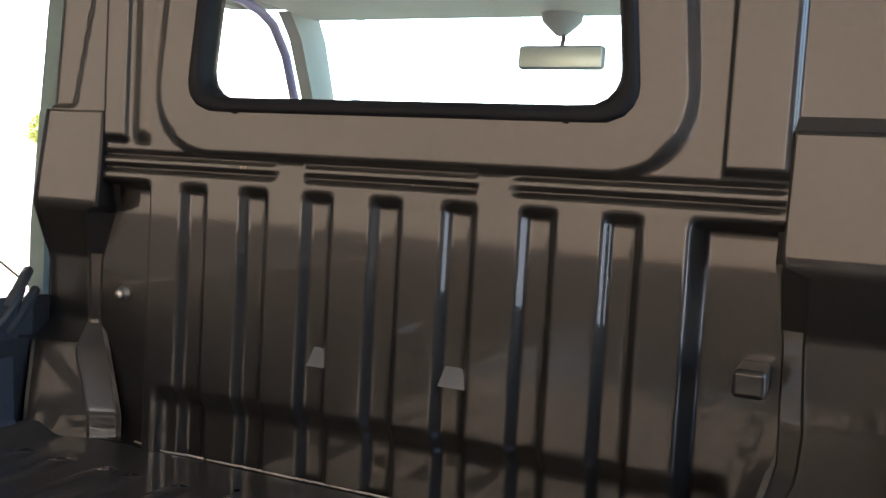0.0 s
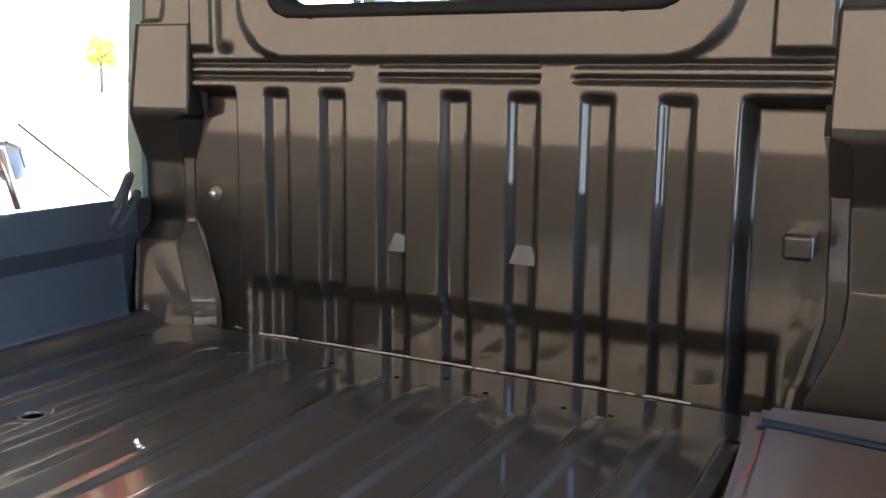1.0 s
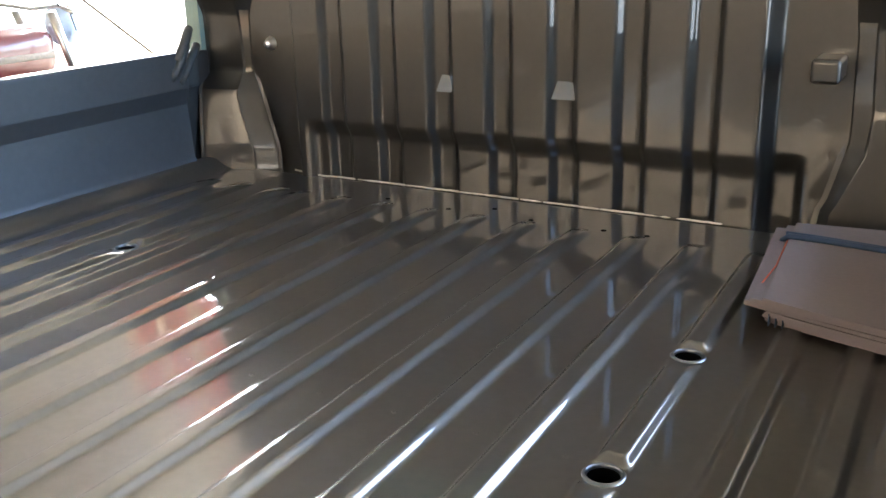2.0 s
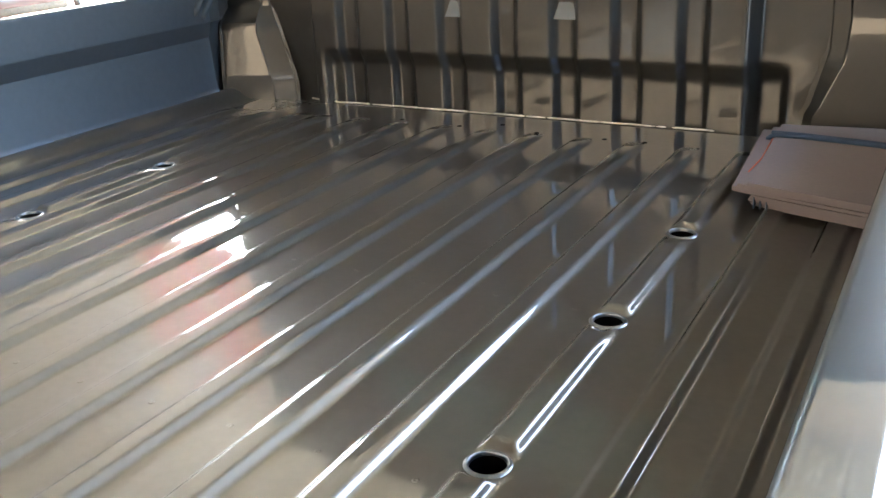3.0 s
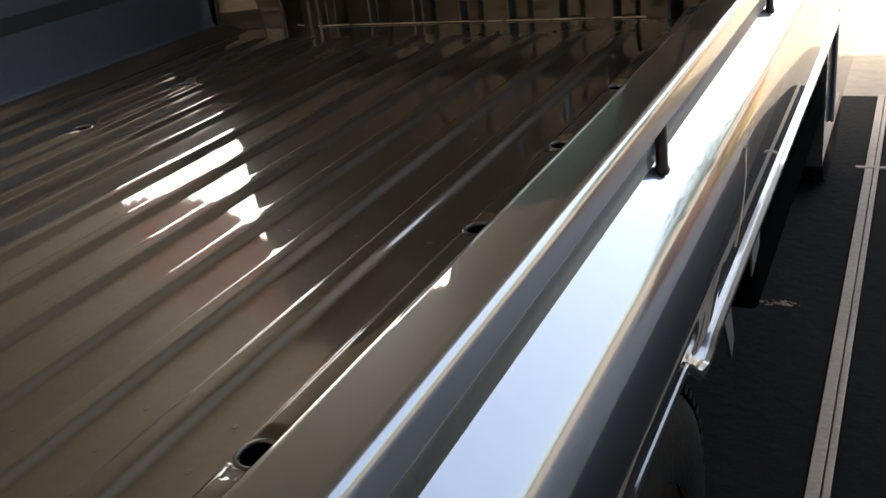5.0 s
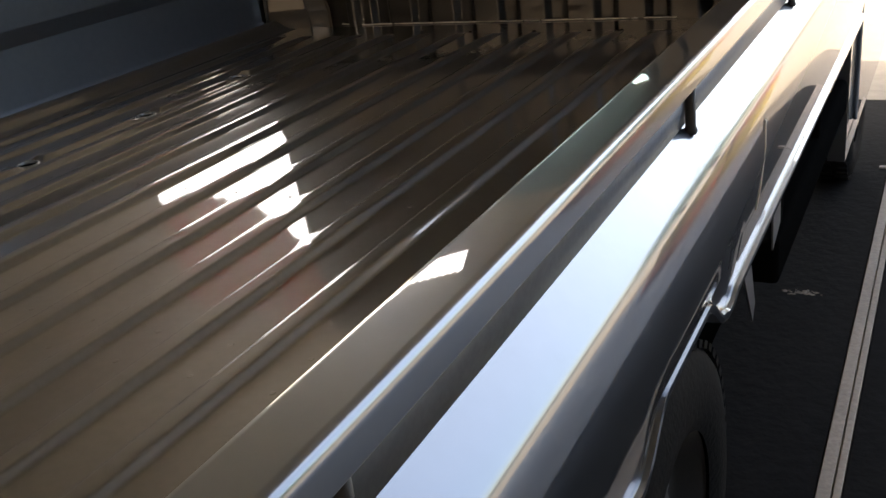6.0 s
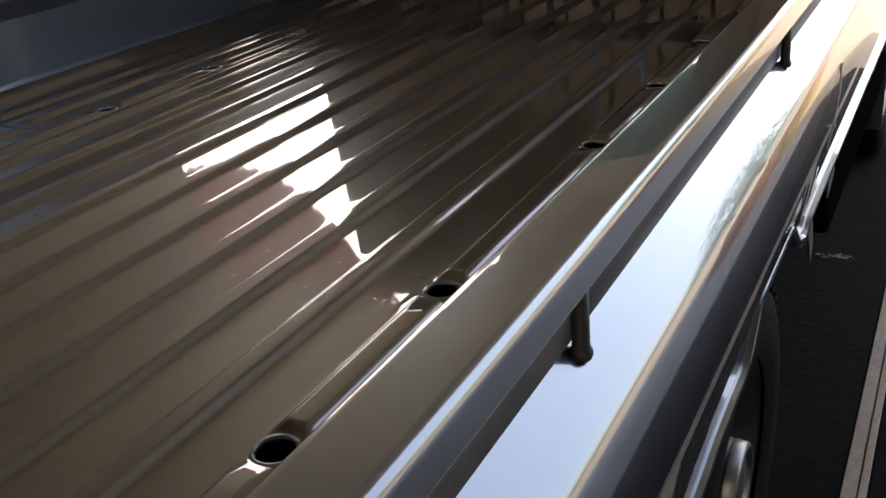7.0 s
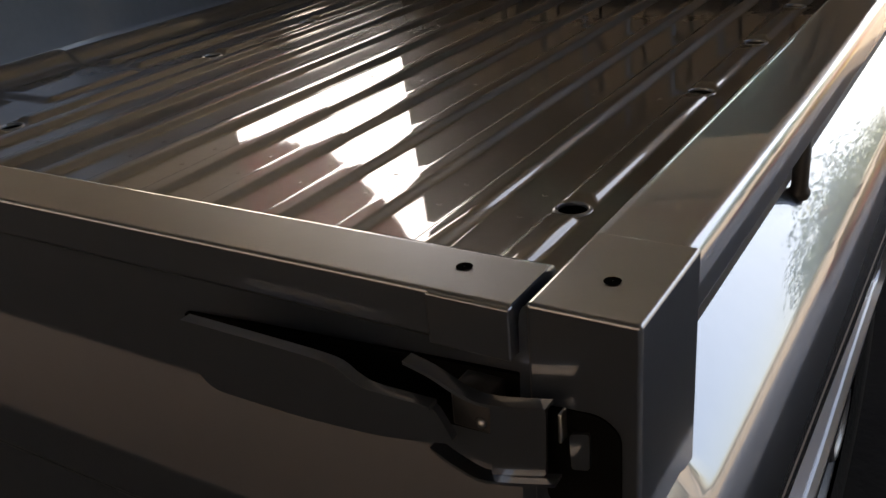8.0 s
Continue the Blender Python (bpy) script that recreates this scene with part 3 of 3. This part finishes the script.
cab_side(1)
far_side = cab_side(-1)
tube("door_frame", [(-0.755, 0.20, 1.725), (-0.755, 0.55, 1.717), (-0.755, 0.63, 1.703), (-0.755, 0.69, 1.678), (-0.755, 0.755, 1.607), (-0.755, 0.805, 1.499), (-0.765, 0.87, 1.30), (-0.77, 0.92, 1.15)], 0.013, DOORFRAME, far_side, "blue-tinted door frame")
part("cab_roof", box_bm(-0.78, 0.75, 0.0, 0.93, 1.728, 1.80, 0.02, 3), LINING, truck, "pale cloth headlining under a grey roof")
part("cab_front", box_bm(-0.80, 0.77, 1.27, 1.36, 0.45, 1.16, 0.03, 3), PAINT, truck)
part("dashboard", box_bm(-0.79, 0.76, 0.98, 1.27, 0.85, 1.14, 0.06, 4), TRIM, truck)
screen = bmesh.new()
screen.faces.new([screen.verts.new(p) for p in ((-0.76, 1.28, 1.15), (0.73, 1.28, 1.15), (0.72, 0.92, 1.74), (-0.75, 0.92, 1.74))])
windscreen = part("windscreen", screen, glass, truck)
windscreen.visible_shadow = False
for s in (1, -1):
    part("seat_back", box_bm(s * 0.36 - 0.24 - 0.02, s * 0.36 + 0.24 - 0.02, 0.16, 0.30, 0.65, 1.27, 0.05, 4), TRIM, truck)
mirror = part("inside_mirror", box_bm(-0.130, 0.092, 0.845, 0.870, 1.588, 1.648, 0.012, 4), LINING, truck, "inside mirror under the headlining")
part("mirror_glass", box_bm(-0.124, 0.086, 0.842, 0.8455, 1.594, 1.642, 0.0015), MIRROR, mirror)
tube("mirror_arm", [(-0.02, 0.86, 1.645), (-0.02, 0.87, 1.665), (-0.025, 0.88, 1.69)], 0.006, TRIM, mirror)
part("mirror_mount", lathe_bm([(0.012, 1.675), (0.03, 1.69), (0.05, 1.71), (0.055, 1.735)], 24), LINING, mirror).location = (-0.03, 0.88, 0)
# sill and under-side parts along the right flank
# Sill in black, so the shade under the flank is in its colour.
part("sill", box_bm(0.70, 0.795, -0.9, 0.30, 0.52, 0.60, 0.01), SHADE_BLACK, truck)
for outline, label in (([(-1.228, 0.715), (-1.190, 0.745), (-1.132, 0.612), (-1.146, 0.592)], "pale tapered stay under the bed side"), ([(-1.008, 0.735), (-0.945, 0.735), (-0.941, 0.648), (-1.000, 0.628)], "pale tapered stay under the bed side")):
    part("bed_stay", extrude_bm(outline, 0.7985, 0.8010, lambda u, v, q: (q, u, v)), CAPSTEEL, truck, label, smooth=False)
# Brackets blackened the same way to sit in painted shade.
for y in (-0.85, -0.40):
    part("rail_bracket", box_bm(0.74, 0.79, y - 0.012, y + 0.012, 0.60, 0.745, 0.004), SHADE_BLACK, truck)

# ---- load in the bed ----
stack = tagged(new("paper_stack"), "stack of folded grey-pink card sheets tied with blue cord", "card stack")
stack.location = (0.012, -0.006, FLOOR + 0.006)


def card_sheet(left, near, z, thick, bow, turn):
    """A folded sheet: its left and near edges, height, thickness, sag of the near edge and twist."""
    bm = bmesh.new()
    n = 10
    edge = [(left + (0.745 - left) * k / n, near - 0.055 * k / n - bow * math.sin(math.pi * k / n)) for k in range(n + 1)]
    back = [(0.745, -0.10), (0.700, -0.045), (left - 0.02, -0.062)]
    pivot = Vector((0.62, -0.25, 0))
    turned = [(Vector((x, y, 0)) - pivot) @ Matrix.Rotation(radians(turn), 3, "Z") + pivot for x, y in edge + back]
    lo = [bm.verts.new((p.x, p.y, z + 0.002 * math.sin(9 * p.y))) for p in turned]
    hi = [bm.verts.new((p.x, p.y, z + thick + 0.002 * math.sin(9 * p.y))) for p in turned]
    bm.faces.new(lo)
    bm.faces.new(hi)
    for k in range(len(lo)):
        j = (k + 1) % len(lo)
        bm.faces.new((lo[k], lo[j], hi[j], hi[k]))
    bmesh.ops.bevel(bm, geom=[e for e in bm.edges if abs(e.verts[0].co.z - e.verts[1].co.z) < 0.004], offset=min(0.002, thick * 0.3), segments=2, affect="EDGES")
    return crisp(part("card_sheet", bm, CARD, stack), 35)


card_sheet(0.553, -0.410, 0.000, 0.007, 0.002, 0.0)
card_sheet(0.551, -0.416, 0.0078, 0.006, 0.002, 0.3)
card_sheet(0.553, -0.424, 0.0146, 0.006, 0.002, -0.3)
card_sheet(0.530, -0.418, 0.0214, 0.0045, 0.000, 1.6)
card_sheet(0.524, -0.420, 0.0266, 0.0045, 0.000, -0.8)
card_sheet(0.536, -0.426, 0.0318, 0.0045, 0.003, 0.6)
card_sheet(0.552, -0.436, 0.0370, 0.0060, 0.004, 0.0)
for x0, x1, mat in ((0.541, 0.534, RED), (0.556, 0.557, CORD)):
    tube("printed_line", [(x0 - 0.004, -0.360, 0.0370), (x0, -0.28, 0.0378), (x1, -0.15, 0.0378)], 0.0012, mat, stack)
for x in (0.568, 0.577, 0.586):
    part("fold_line", box_bm(x - 0.008, x - 0.0066, -0.428, -0.414, 0.002, 0.0198), CORD, stack)
tube("cord", [(0.526, -0.150, 0.012), (0.527, -0.152, 0.038), (0.536, -0.156, 0.0455), (0.58, -0.158, 0.0465), (0.63, -0.164, 0.0465), (0.69, -0.172, 0.046), (0.735, -0.18, 0.046)], 0.0048, CORD, stack, "blue tying cord")
tube("cord", [(0.530, -0.140, 0.0455), (0.59, -0.150, 0.0470), (0.66, -0.160, 0.0470), (0.73, -0.170, 0.046)], 0.0035, CORD, stack)

# ---- ground and shed ----
sheet = box_bm(-900, 900, -900, 900, GROUND - 0.5, GROUND - 0.012)
tagged(part("ground", sheet, SAND, smooth=False), "pale sandy yard in full sun", "ground", kind="structure")
# These slabs carry painted shade as well as what the roof casts.
tagged(part("pavement", box_bm(-4.6, 0.862, -4.0, 1.55, GROUND - 0.2, GROUND, 0.004), SHADED_CONCRETE, smooth=False), "concrete slab with shade put into its near-black colour", "pavement", kind="structure")
tagged(part("pavement", box_bm(0.902, 1.25, -4.0, 1.55, GROUND - 0.2, GROUND, 0.004), SHADED_CONCRETE, smooth=False), "concrete slab with shade put into its near-black colour", "pavement", kind="structure")
tagged(part("pavement", box_bm(1.254, 1.45, -16.0, 1.55, GROUND - 0.2, GROUND, 0.004), SHADED_CONCRETE, smooth=False), "ground beside the slab, its tone chosen to set light and shade", "pavement", kind="structure")
# Unseen ground, its colour raised to bounce light onto roof and flank.
tagged(part("pavement", box_bm(1.454, 60.0, -16.0, 1.55, GROUND - 0.2, GROUND, 0.004), BOUNCE_GROUND, smooth=False), "ground beside the slab, its tone chosen to set light and shade", "pavement", kind="structure")
tagged(part("trim", box_bm(0.8625, 0.8860, -4.0, 1.56, GROUND - 0.2, GROUND + 0.004, 0.002), STRIP, smooth=False), "pale worn strip between dark slabs", "strip", kind="structure")
tagged(part("trim", box_bm(0.8885, 0.9015, -4.0, 1.56, GROUND - 0.2, GROUND + 0.006, 0.002), STRIP, smooth=False), "pale worn raised edge of the strip", "strip", kind="structure")
tagged(part("pavement", box_bm(-40.0, -4.604, -16.0, -1.5, GROUND - 0.2, GROUND, 0.004), SHADED_CONCRETE, smooth=False), "concrete slab with shade put into its near-black colour", "pavement", kind="structure")
tagged(part("pavement", box_bm(-4.6, 1.25, -16.0, -4.004, GROUND - 0.2, GROUND, 0.004), EARTH, smooth=False), "trodden brown earth under the shed", "ground", kind="structure")
tagged(part("trim", box_bm(0.835, 0.96, 0.780, 0.797, GROUND - 0.1, GROUND + 0.006, 0.002), STRIP, smooth=False), "pale cross joint in the slab", "strip", kind="structure")
ROOF_Z = 3.2


def roof_z(y):
    """Height of the shed roof, which rises to its front edge."""
    return ROOF_Z + 0.66 * (y + 6.2) / 9.4


corrug = [((-7.0 + 9.6 * k / 432), 0.018 * math.cos(k * math.pi / 2)) for k in range(433)]
bm = bmesh.new()
rows = [[bm.verts.new((x, y, roof_z(y) + dz)) for x, dz in corrug] for y in (-6.2, 3.2)]
rows2 = [[bm.verts.new((x, y, roof_z(y) + 0.03 + dz)) for x, dz in corrug] for y in (-6.2, 3.2)]
for k in range(432):
    bm.faces.new((rows[0][k], rows[0][k + 1], rows[1][k + 1], rows[1][k]))
    bm.faces.new((rows2[0][k], rows2[0][k + 1], rows2[1][k + 1], rows2[1][k]))
tagged(part("ceiling", bm, ROOFING), "brown corrugated shed roof", "roof", kind="structure")
# Unseen strip added to shut out sky over the right-hand wall.
tagged(part("east_blocker_top", box_bm(2.61, 2.72, -6.2, -0.9, ROOF_Z + 0.18, ROOF_Z + 0.23), ROOFING, smooth=False), "unseen strip added to block sky above the right-hand wall", "roof", kind="structure")
# Unseen occluder added at the left to end the sky mirrored in the floor.
boards = extrude_bm([(-2.5, GROUND - 0.01), (-2.5, roof_z(-2.5) + 0.02), (2.5, roof_z(2.5) + 0.02), (2.5, 2.05), (1.9, 2.05), (1.9, GROUND - 0.01)], -4.3, -4.2, lambda u, v, q: (q, u, v))
tagged(part("west_occluder", boards, OCCLUDER_TAN, smooth=False), "unseen tan wall added to bound the floor's reflections, with a front opening", "wall", kind="structure")
# Invented wall: keeps right-rear sky off the cab wall and bounces tan.
tagged(part("east_blocker", box_bm(2.6, 2.7, -16.0, -0.9, GROUND - 0.01, ROOF_Z + 0.18), BLOCKER_PALE, smooth=False), "unseen pale wall added to block right-rear sky and bounce tan light", "wall", kind="structure")
# unseen boards added to screen front sky from the floor, with painted marks
header = tagged(new("header_screen"), "unseen tan boards added to screen front sky from reflections, with red marks", "board", kind="structure")
header.location = (-0.8, 3.145, 2.32)
for x0, x1, z0, z1, thick in ((-2.65, 2.05, 2.32, 3.58, 0.025), (-1.93, 2.05, 3.585, roof_z(3.145) + 0.01, 0.025)):
    part("board", box_bm(x0 + 0.8, x1 + 0.8, -thick, thick, z0 - 2.32, z1 - 2.32, 0.004), HEADER, header)
part("painted_band", box_bm(-1.20 + 0.8, -0.35 + 0.8, -0.030, -0.0255, 1.00, 1.08), STRIP, header, "pale painted band")
for k, w in enumerate((0.05, 0.03, 0.06, 0.03, 0.05, 0.04)):
    part("painted_mark", box_bm(-0.40 + 0.14 * k, -0.40 + 0.14 * k + w, -0.030, -0.0255, 1.11, 1.24), REDPAINT, header, "red painted bar")
# Added wall, never in view: hides the rear sky and returns tan fill.
tagged(part("backdrop_wall", box_bm(-40, 12.0, -16.3, -16, GROUND - 0.02, 8.0), BACKDROP_TAN, smooth=False), "unseen tan wall added behind to block sky and tint reflections", "wall", kind="structure")
# awning cloth in red and pale strips, its lower edge rising toward the truck
valance = tagged(new("awning"), "red and pale striped awning cloth under the shed's front edge", "awning")
valance.location = (-4.0, 3.16, roof_z(3.16))


def cloth_hem(x):
    """Height of the cloth's lower edge below the roof's front edge."""
    return 2.80 + 0.30 * step(-x, 4.5, 5.6) + 0.50 * step(x, -4.05, -3.10) + 0.55 * step(x, -3.45, -2.75)


for k in range(22):
    x0, x1 = -5.35 + 0.12 * k, -5.35 + 0.12 * (k + 1)
    top = roof_z(3.16) - 0.02
    if cloth_hem((x0 + x1) / 2) < top - 0.02:
        strip_bm = extrude_bm([(x0, top), (x1 + 0.004, top), (x1 + 0.004, min(top - 0.005, cloth_hem(x1))), ((x0 + x1) / 2, min(top - 0.005, cloth_hem((x0 + x1) / 2) - 0.03)), (x0, min(top - 0.005, cloth_hem(x0)))], -0.006, 0.006, lambda u, v, q: (u + 4.0, q + 0.004 * (k % 3), v - roof_z(3.16)))
        part("cloth_strip", strip_bm, REDCLOTH if k % 3 else PALECLOTH, valance, smooth=False)
# painted concrete barriers on the ground beside the truck
for y0, y1, low, top, lower, upper in ((0.75, 1.50, 0.26, 0.52, REDPAINT, YELLOW), (1.56, 2.75, 0.36, 0.62, YELLOW, REDPAINT)):
    barrier = tagged(new("barrier"), "low concrete barrier painted in yellow and red", "barrier", "painted barriers")
    barrier.location = (2.05, (y0 + y1) / 2, GROUND)
    half = (y1 - y0) / 2
    for name, z0, z1, w, mat in (("base", -0.005, low, 0.13, lower), ("cap", low, top, 0.10, upper)):
        part(name, box_bm(-w, w, -half, half, z0, z1, 0.02, 3), mat, barrier, "yellow painted concrete" if mat is YELLOW else "red painted concrete")


# ---- the yard beyond ----
def motorbike(x, y, turn):
    bike = tagged(new("motorbike"), "maroon motorbike with cream seat parked in the yard", "motorbike")
    bike.matrix_basis = pose(x, y, GROUND, 0, 0, turn) @ Matrix.Scale(0.94, 4)
    for w in (-0.62, 0.62):
        wh = part("wheel", lathe_bm([(0.20, -0.03), (0.24, -0.045), (0.285, -0.03), (0.295, 0.0), (0.285, 0.03), (0.24, 0.045), (0.20, 0.03)], 40), TYRE, bike)
        wh.matrix_basis = pose(w, 0, 0.297, 90)
        part("hub", lathe_bm([(0.0005, 0.05), (0.05, 0.05), (0.06, 0.02), (0.21, 0.012), (0.21, -0.012), (0.06, -0.02), (0.05, -0.05), (0.0005, -0.05)], 24), STEEL, wh)
    part("body", box_bm(-0.55, 0.35, -0.10, 0.10, 0.42, 0.70, 0.08, 4), MAROON, bike)
    part("tank", box_bm(-0.05, 0.42, -0.14, 0.14, 0.66, 0.90, 0.09, 5), MAROON, bike)
    part("seat", box_bm(-0.68, -0.02, -0.13, 0.13, 0.70, 0.80, 0.04, 4), STRIP, bike, "cream seat")
    fender = bmesh.new()
    arc = [(0.62 + 0.335 * math.cos(a), 0.297 + 0.335 * math.sin(a)) for a in [radians(25 + 12 * k) for k in range(11)]]
    rows = [[fender.verts.new((u, w, v - 0.6 * abs(w) ** 1.5)) for w in (-0.075, -0.05, 0.0, 0.05, 0.075)] for u, v in arc]
    for r0, r1 in zip(rows, rows[1:]):
        for k in range(4):
            fender.faces.new((r0[k], r0[k + 1], r1[k + 1], r1[k]))
    part("fender", fender, MAROON, bike).modifiers.new("thickness", "SOLIDIFY").thickness = 0.006
    part("stripe", box_bm(-0.02, 0.38, -0.144, 0.144, 0.755, 0.79, 0.012), STRIP, bike, "cream stripe")
    tube("cable", [(0.34, -0.25, 0.98), (0.30, -0.24, 1.10), (0.36, -0.20, 1.12), (0.46, -0.14, 1.02), (0.52, -0.12, 0.86)], 0.003, BLACK, bike)
    tube("cable", [(0.36, 0.22, 0.98), (0.42, 0.18, 1.08), (0.50, 0.12, 0.98), (0.54, 0.10, 0.80)], 0.003, BLACK, bike)
    part("rear_cowl", box_bm(-0.80, -0.30, -0.12, 0.12, 0.80, 0.88, 0.04, 4), MAROON, bike)
    tube("fork", [(0.62, 0.11, 0.30), (0.48, 0.11, 0.70), (0.40, 0.12, 0.95)], 0.02, STEEL, bike)
    tube("fork", [(0.62, -0.11, 0.30), (0.48, -0.11, 0.70), (0.40, -0.12, 0.95)], 0.02, STEEL, bike)
    tube("handlebar", [(0.30, 0.38, 0.96), (0.38, 0.20, 0.98), (0.40, 0.0, 0.96), (0.38, -0.20, 0.98), (0.30, -0.38, 0.96)], 0.009, STEEL, bike)
    part("headlamp", lathe_bm([(0.0005, 0.10), (0.05, 0.095), (0.085, 0.06), (0.09, 0.0), (0.0005, -0.05)], 24), COVER, bike, "pale blue headlamp cowl").matrix_basis = pose(0.52, 0, 0.88, 0, 90, 0)
    return bike


motorbike(-2.68, 0.62, 90)
for a, b in (((-2.02, 1.22, GROUND), (-2.10, 1.30, 1.02)), ((-1.93, 1.28, GROUND), (-2.02, 1.36, 1.03)), ((-2.75, 2.55, GROUND), (-2.6, 1.115, 1.095))):
    rod = tube("iron_rod", [a, ((a[0] + b[0]) / 2, (a[1] + b[1]) / 2, (a[2] + b[2]) / 2), b], 0.011 if b[0] > -2.3 else 0.006, BARK)
    tagged(rod, "brown iron rod standing in the yard", "rod", "rods in the yard")


def tree(x, y, height, spread_r, seed, label, clumps=90, low=0.35, leaf=None, size=0.042):
    rng = random.Random(seed)
    t = tagged(new("tree"), label, "tree")
    t.location = (x, y, GROUND - 0.02)
    tube("trunk", [(0, 0, 0), (0.05, 0.03, height * 0.3), (0, 0, height * 0.75)], 0.03 * height, BARK, t)
    bm = bmesh.new()
    for _ in range(clumps):
        a, r, h = rng.uniform(0, 6.283), spread_r * rng.random() ** 0.5, rng.random()
        c = Vector((r * math.cos(a), r * math.sin(a), height * (low + (0.95 - low) * h * (1 - 0.4 * r / spread_r))))
        for _ in range(30):
            o = c + Vector((rng.gauss(0, 1), rng.gauss(0, 1), rng.gauss(0, 0.7))) * spread_r * 0.16
            d, e = Vector((rng.gauss(0, 1), rng.gauss(0, 1), rng.gauss(0, 1))).normalized(), Vector((rng.gauss(0, 1), rng.gauss(0, 1), rng.gauss(0, 1))).normalized()
            k = spread_r * size
            bm.faces.new([bm.verts.new(p) for p in (o - d * k, o + e * k * 0.5, o + d * k, o - e * k * 0.5)])
    part("crown", bm, leaf or LEAF, t, smooth=False)
    return t


tree(-71.6, 65.6, 6.4, 1.5, 3, "yellow-green tree far across the yard", 160, low=0.42, leaf=YLEAF, size=0.085)
tree(14.6, 31.0, 10.0, 3.4, 5, "leafy tree beyond the low wall", 260)
tree(19.0, 9.0, 6.0, 2.6, 6, "leafy tree beyond the low wall", 160)
tree(17.0, 31.0, 7.0, 3.0, 7, "leafy tree beyond the low wall", 160)

# small bolts and drain pricks in the bed floor
for x, y in ((0.223, -0.103), (0.303, -0.102), (-0.10, -0.098), (-0.017, -0.06), (0.078, -0.099), (-0.25, -0.085)):
    part("drain_prick", lathe_bm([(0.0055, 0.0002), (0.0045, 0.0012), (0.0032, 0.0012), (0.0028, 0.0004), (0.0002, 0.0004)], 14), SHADE_BLACK, truck).location = (x, y, FLOOR)
rng = random.Random(21)
bead = [(x, rng.uniform(-0.0012, 0.0012) + sum(wall_depth(x + 0.012 * q, 0.76) for q in range(-5, 6)) / 11 - 0.005, 0.7525) for x in [-0.58 + 0.01 * k for k in range(103)]]
tube("sealing_bead", bead, 0.0019, BEAD, truck, "pale sealing bead along the wall's foot")

# spot welds pressed into the floor over its cross members
for y in (-1.617, -1.682, -1.222, -0.846):
    for k in range(9):
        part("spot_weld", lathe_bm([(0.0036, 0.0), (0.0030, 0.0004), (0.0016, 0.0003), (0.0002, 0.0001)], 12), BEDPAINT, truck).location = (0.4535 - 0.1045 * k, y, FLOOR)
# pale splash on the slab and a joint on the flank
rng = random.Random(8)
splash = bmesh.new()
for _ in range(46):
    u, v, r = rng.gauss(0.735, 0.028), rng.gauss(-0.117, 0.006), rng.uniform(0.002, 0.007)
    n = 7
    low = [splash.verts.new((u + r * rng.uniform(0.7, 1.2) * math.cos(6.283 * q / n), v + 0.5 * r * math.sin(6.283 * q / n), GROUND + 0.0005)) for q in range(n)]
    peak = splash.verts.new((u, v, GROUND + 0.0025))
    for q in range(n):
        splash.faces.new((low[q], low[(q + 1) % n], peak))
tagged(part("paint_splash", splash, STRIP, smooth=False), "pale dried splash on the dark slab", "splash", kind="stuff")
part("joint", extrude_bm([(0.8362, 0.915), (0.8376, 0.913), (0.8380, 0.886), (0.8344, 0.845), (0.8300, 0.815), (0.8280, 0.815), (0.8330, 0.845), (0.8365, 0.886)], -1.303, -1.299, lambda u, v, q: (u, q, v)), BEAD, right_side, "pale upright joint")
for x, z in ((-0.344, 1.400), (0.264, 1.400)):
    part("clip", box_bm(x - 0.004, x + 0.004, -0.018, -0.008, z - 0.005, z + 0.004, 0.0015), SEAL, rear_window)
part("sticker", box_bm(-0.334, -0.320, -0.0012, 0.001, 1.2975, 1.3035, 0.0003), STRIP, rear_wall, "tiny pale sticker")
pole = tagged(tube("yard_pole", [(-5.2, 9.0, GROUND - 0.02), (-5.2, 9.0, 2.0), (-5.2, 9.0, 4.5)], 0.06, COVER), "slim pale pole standing in the yard", "pole")
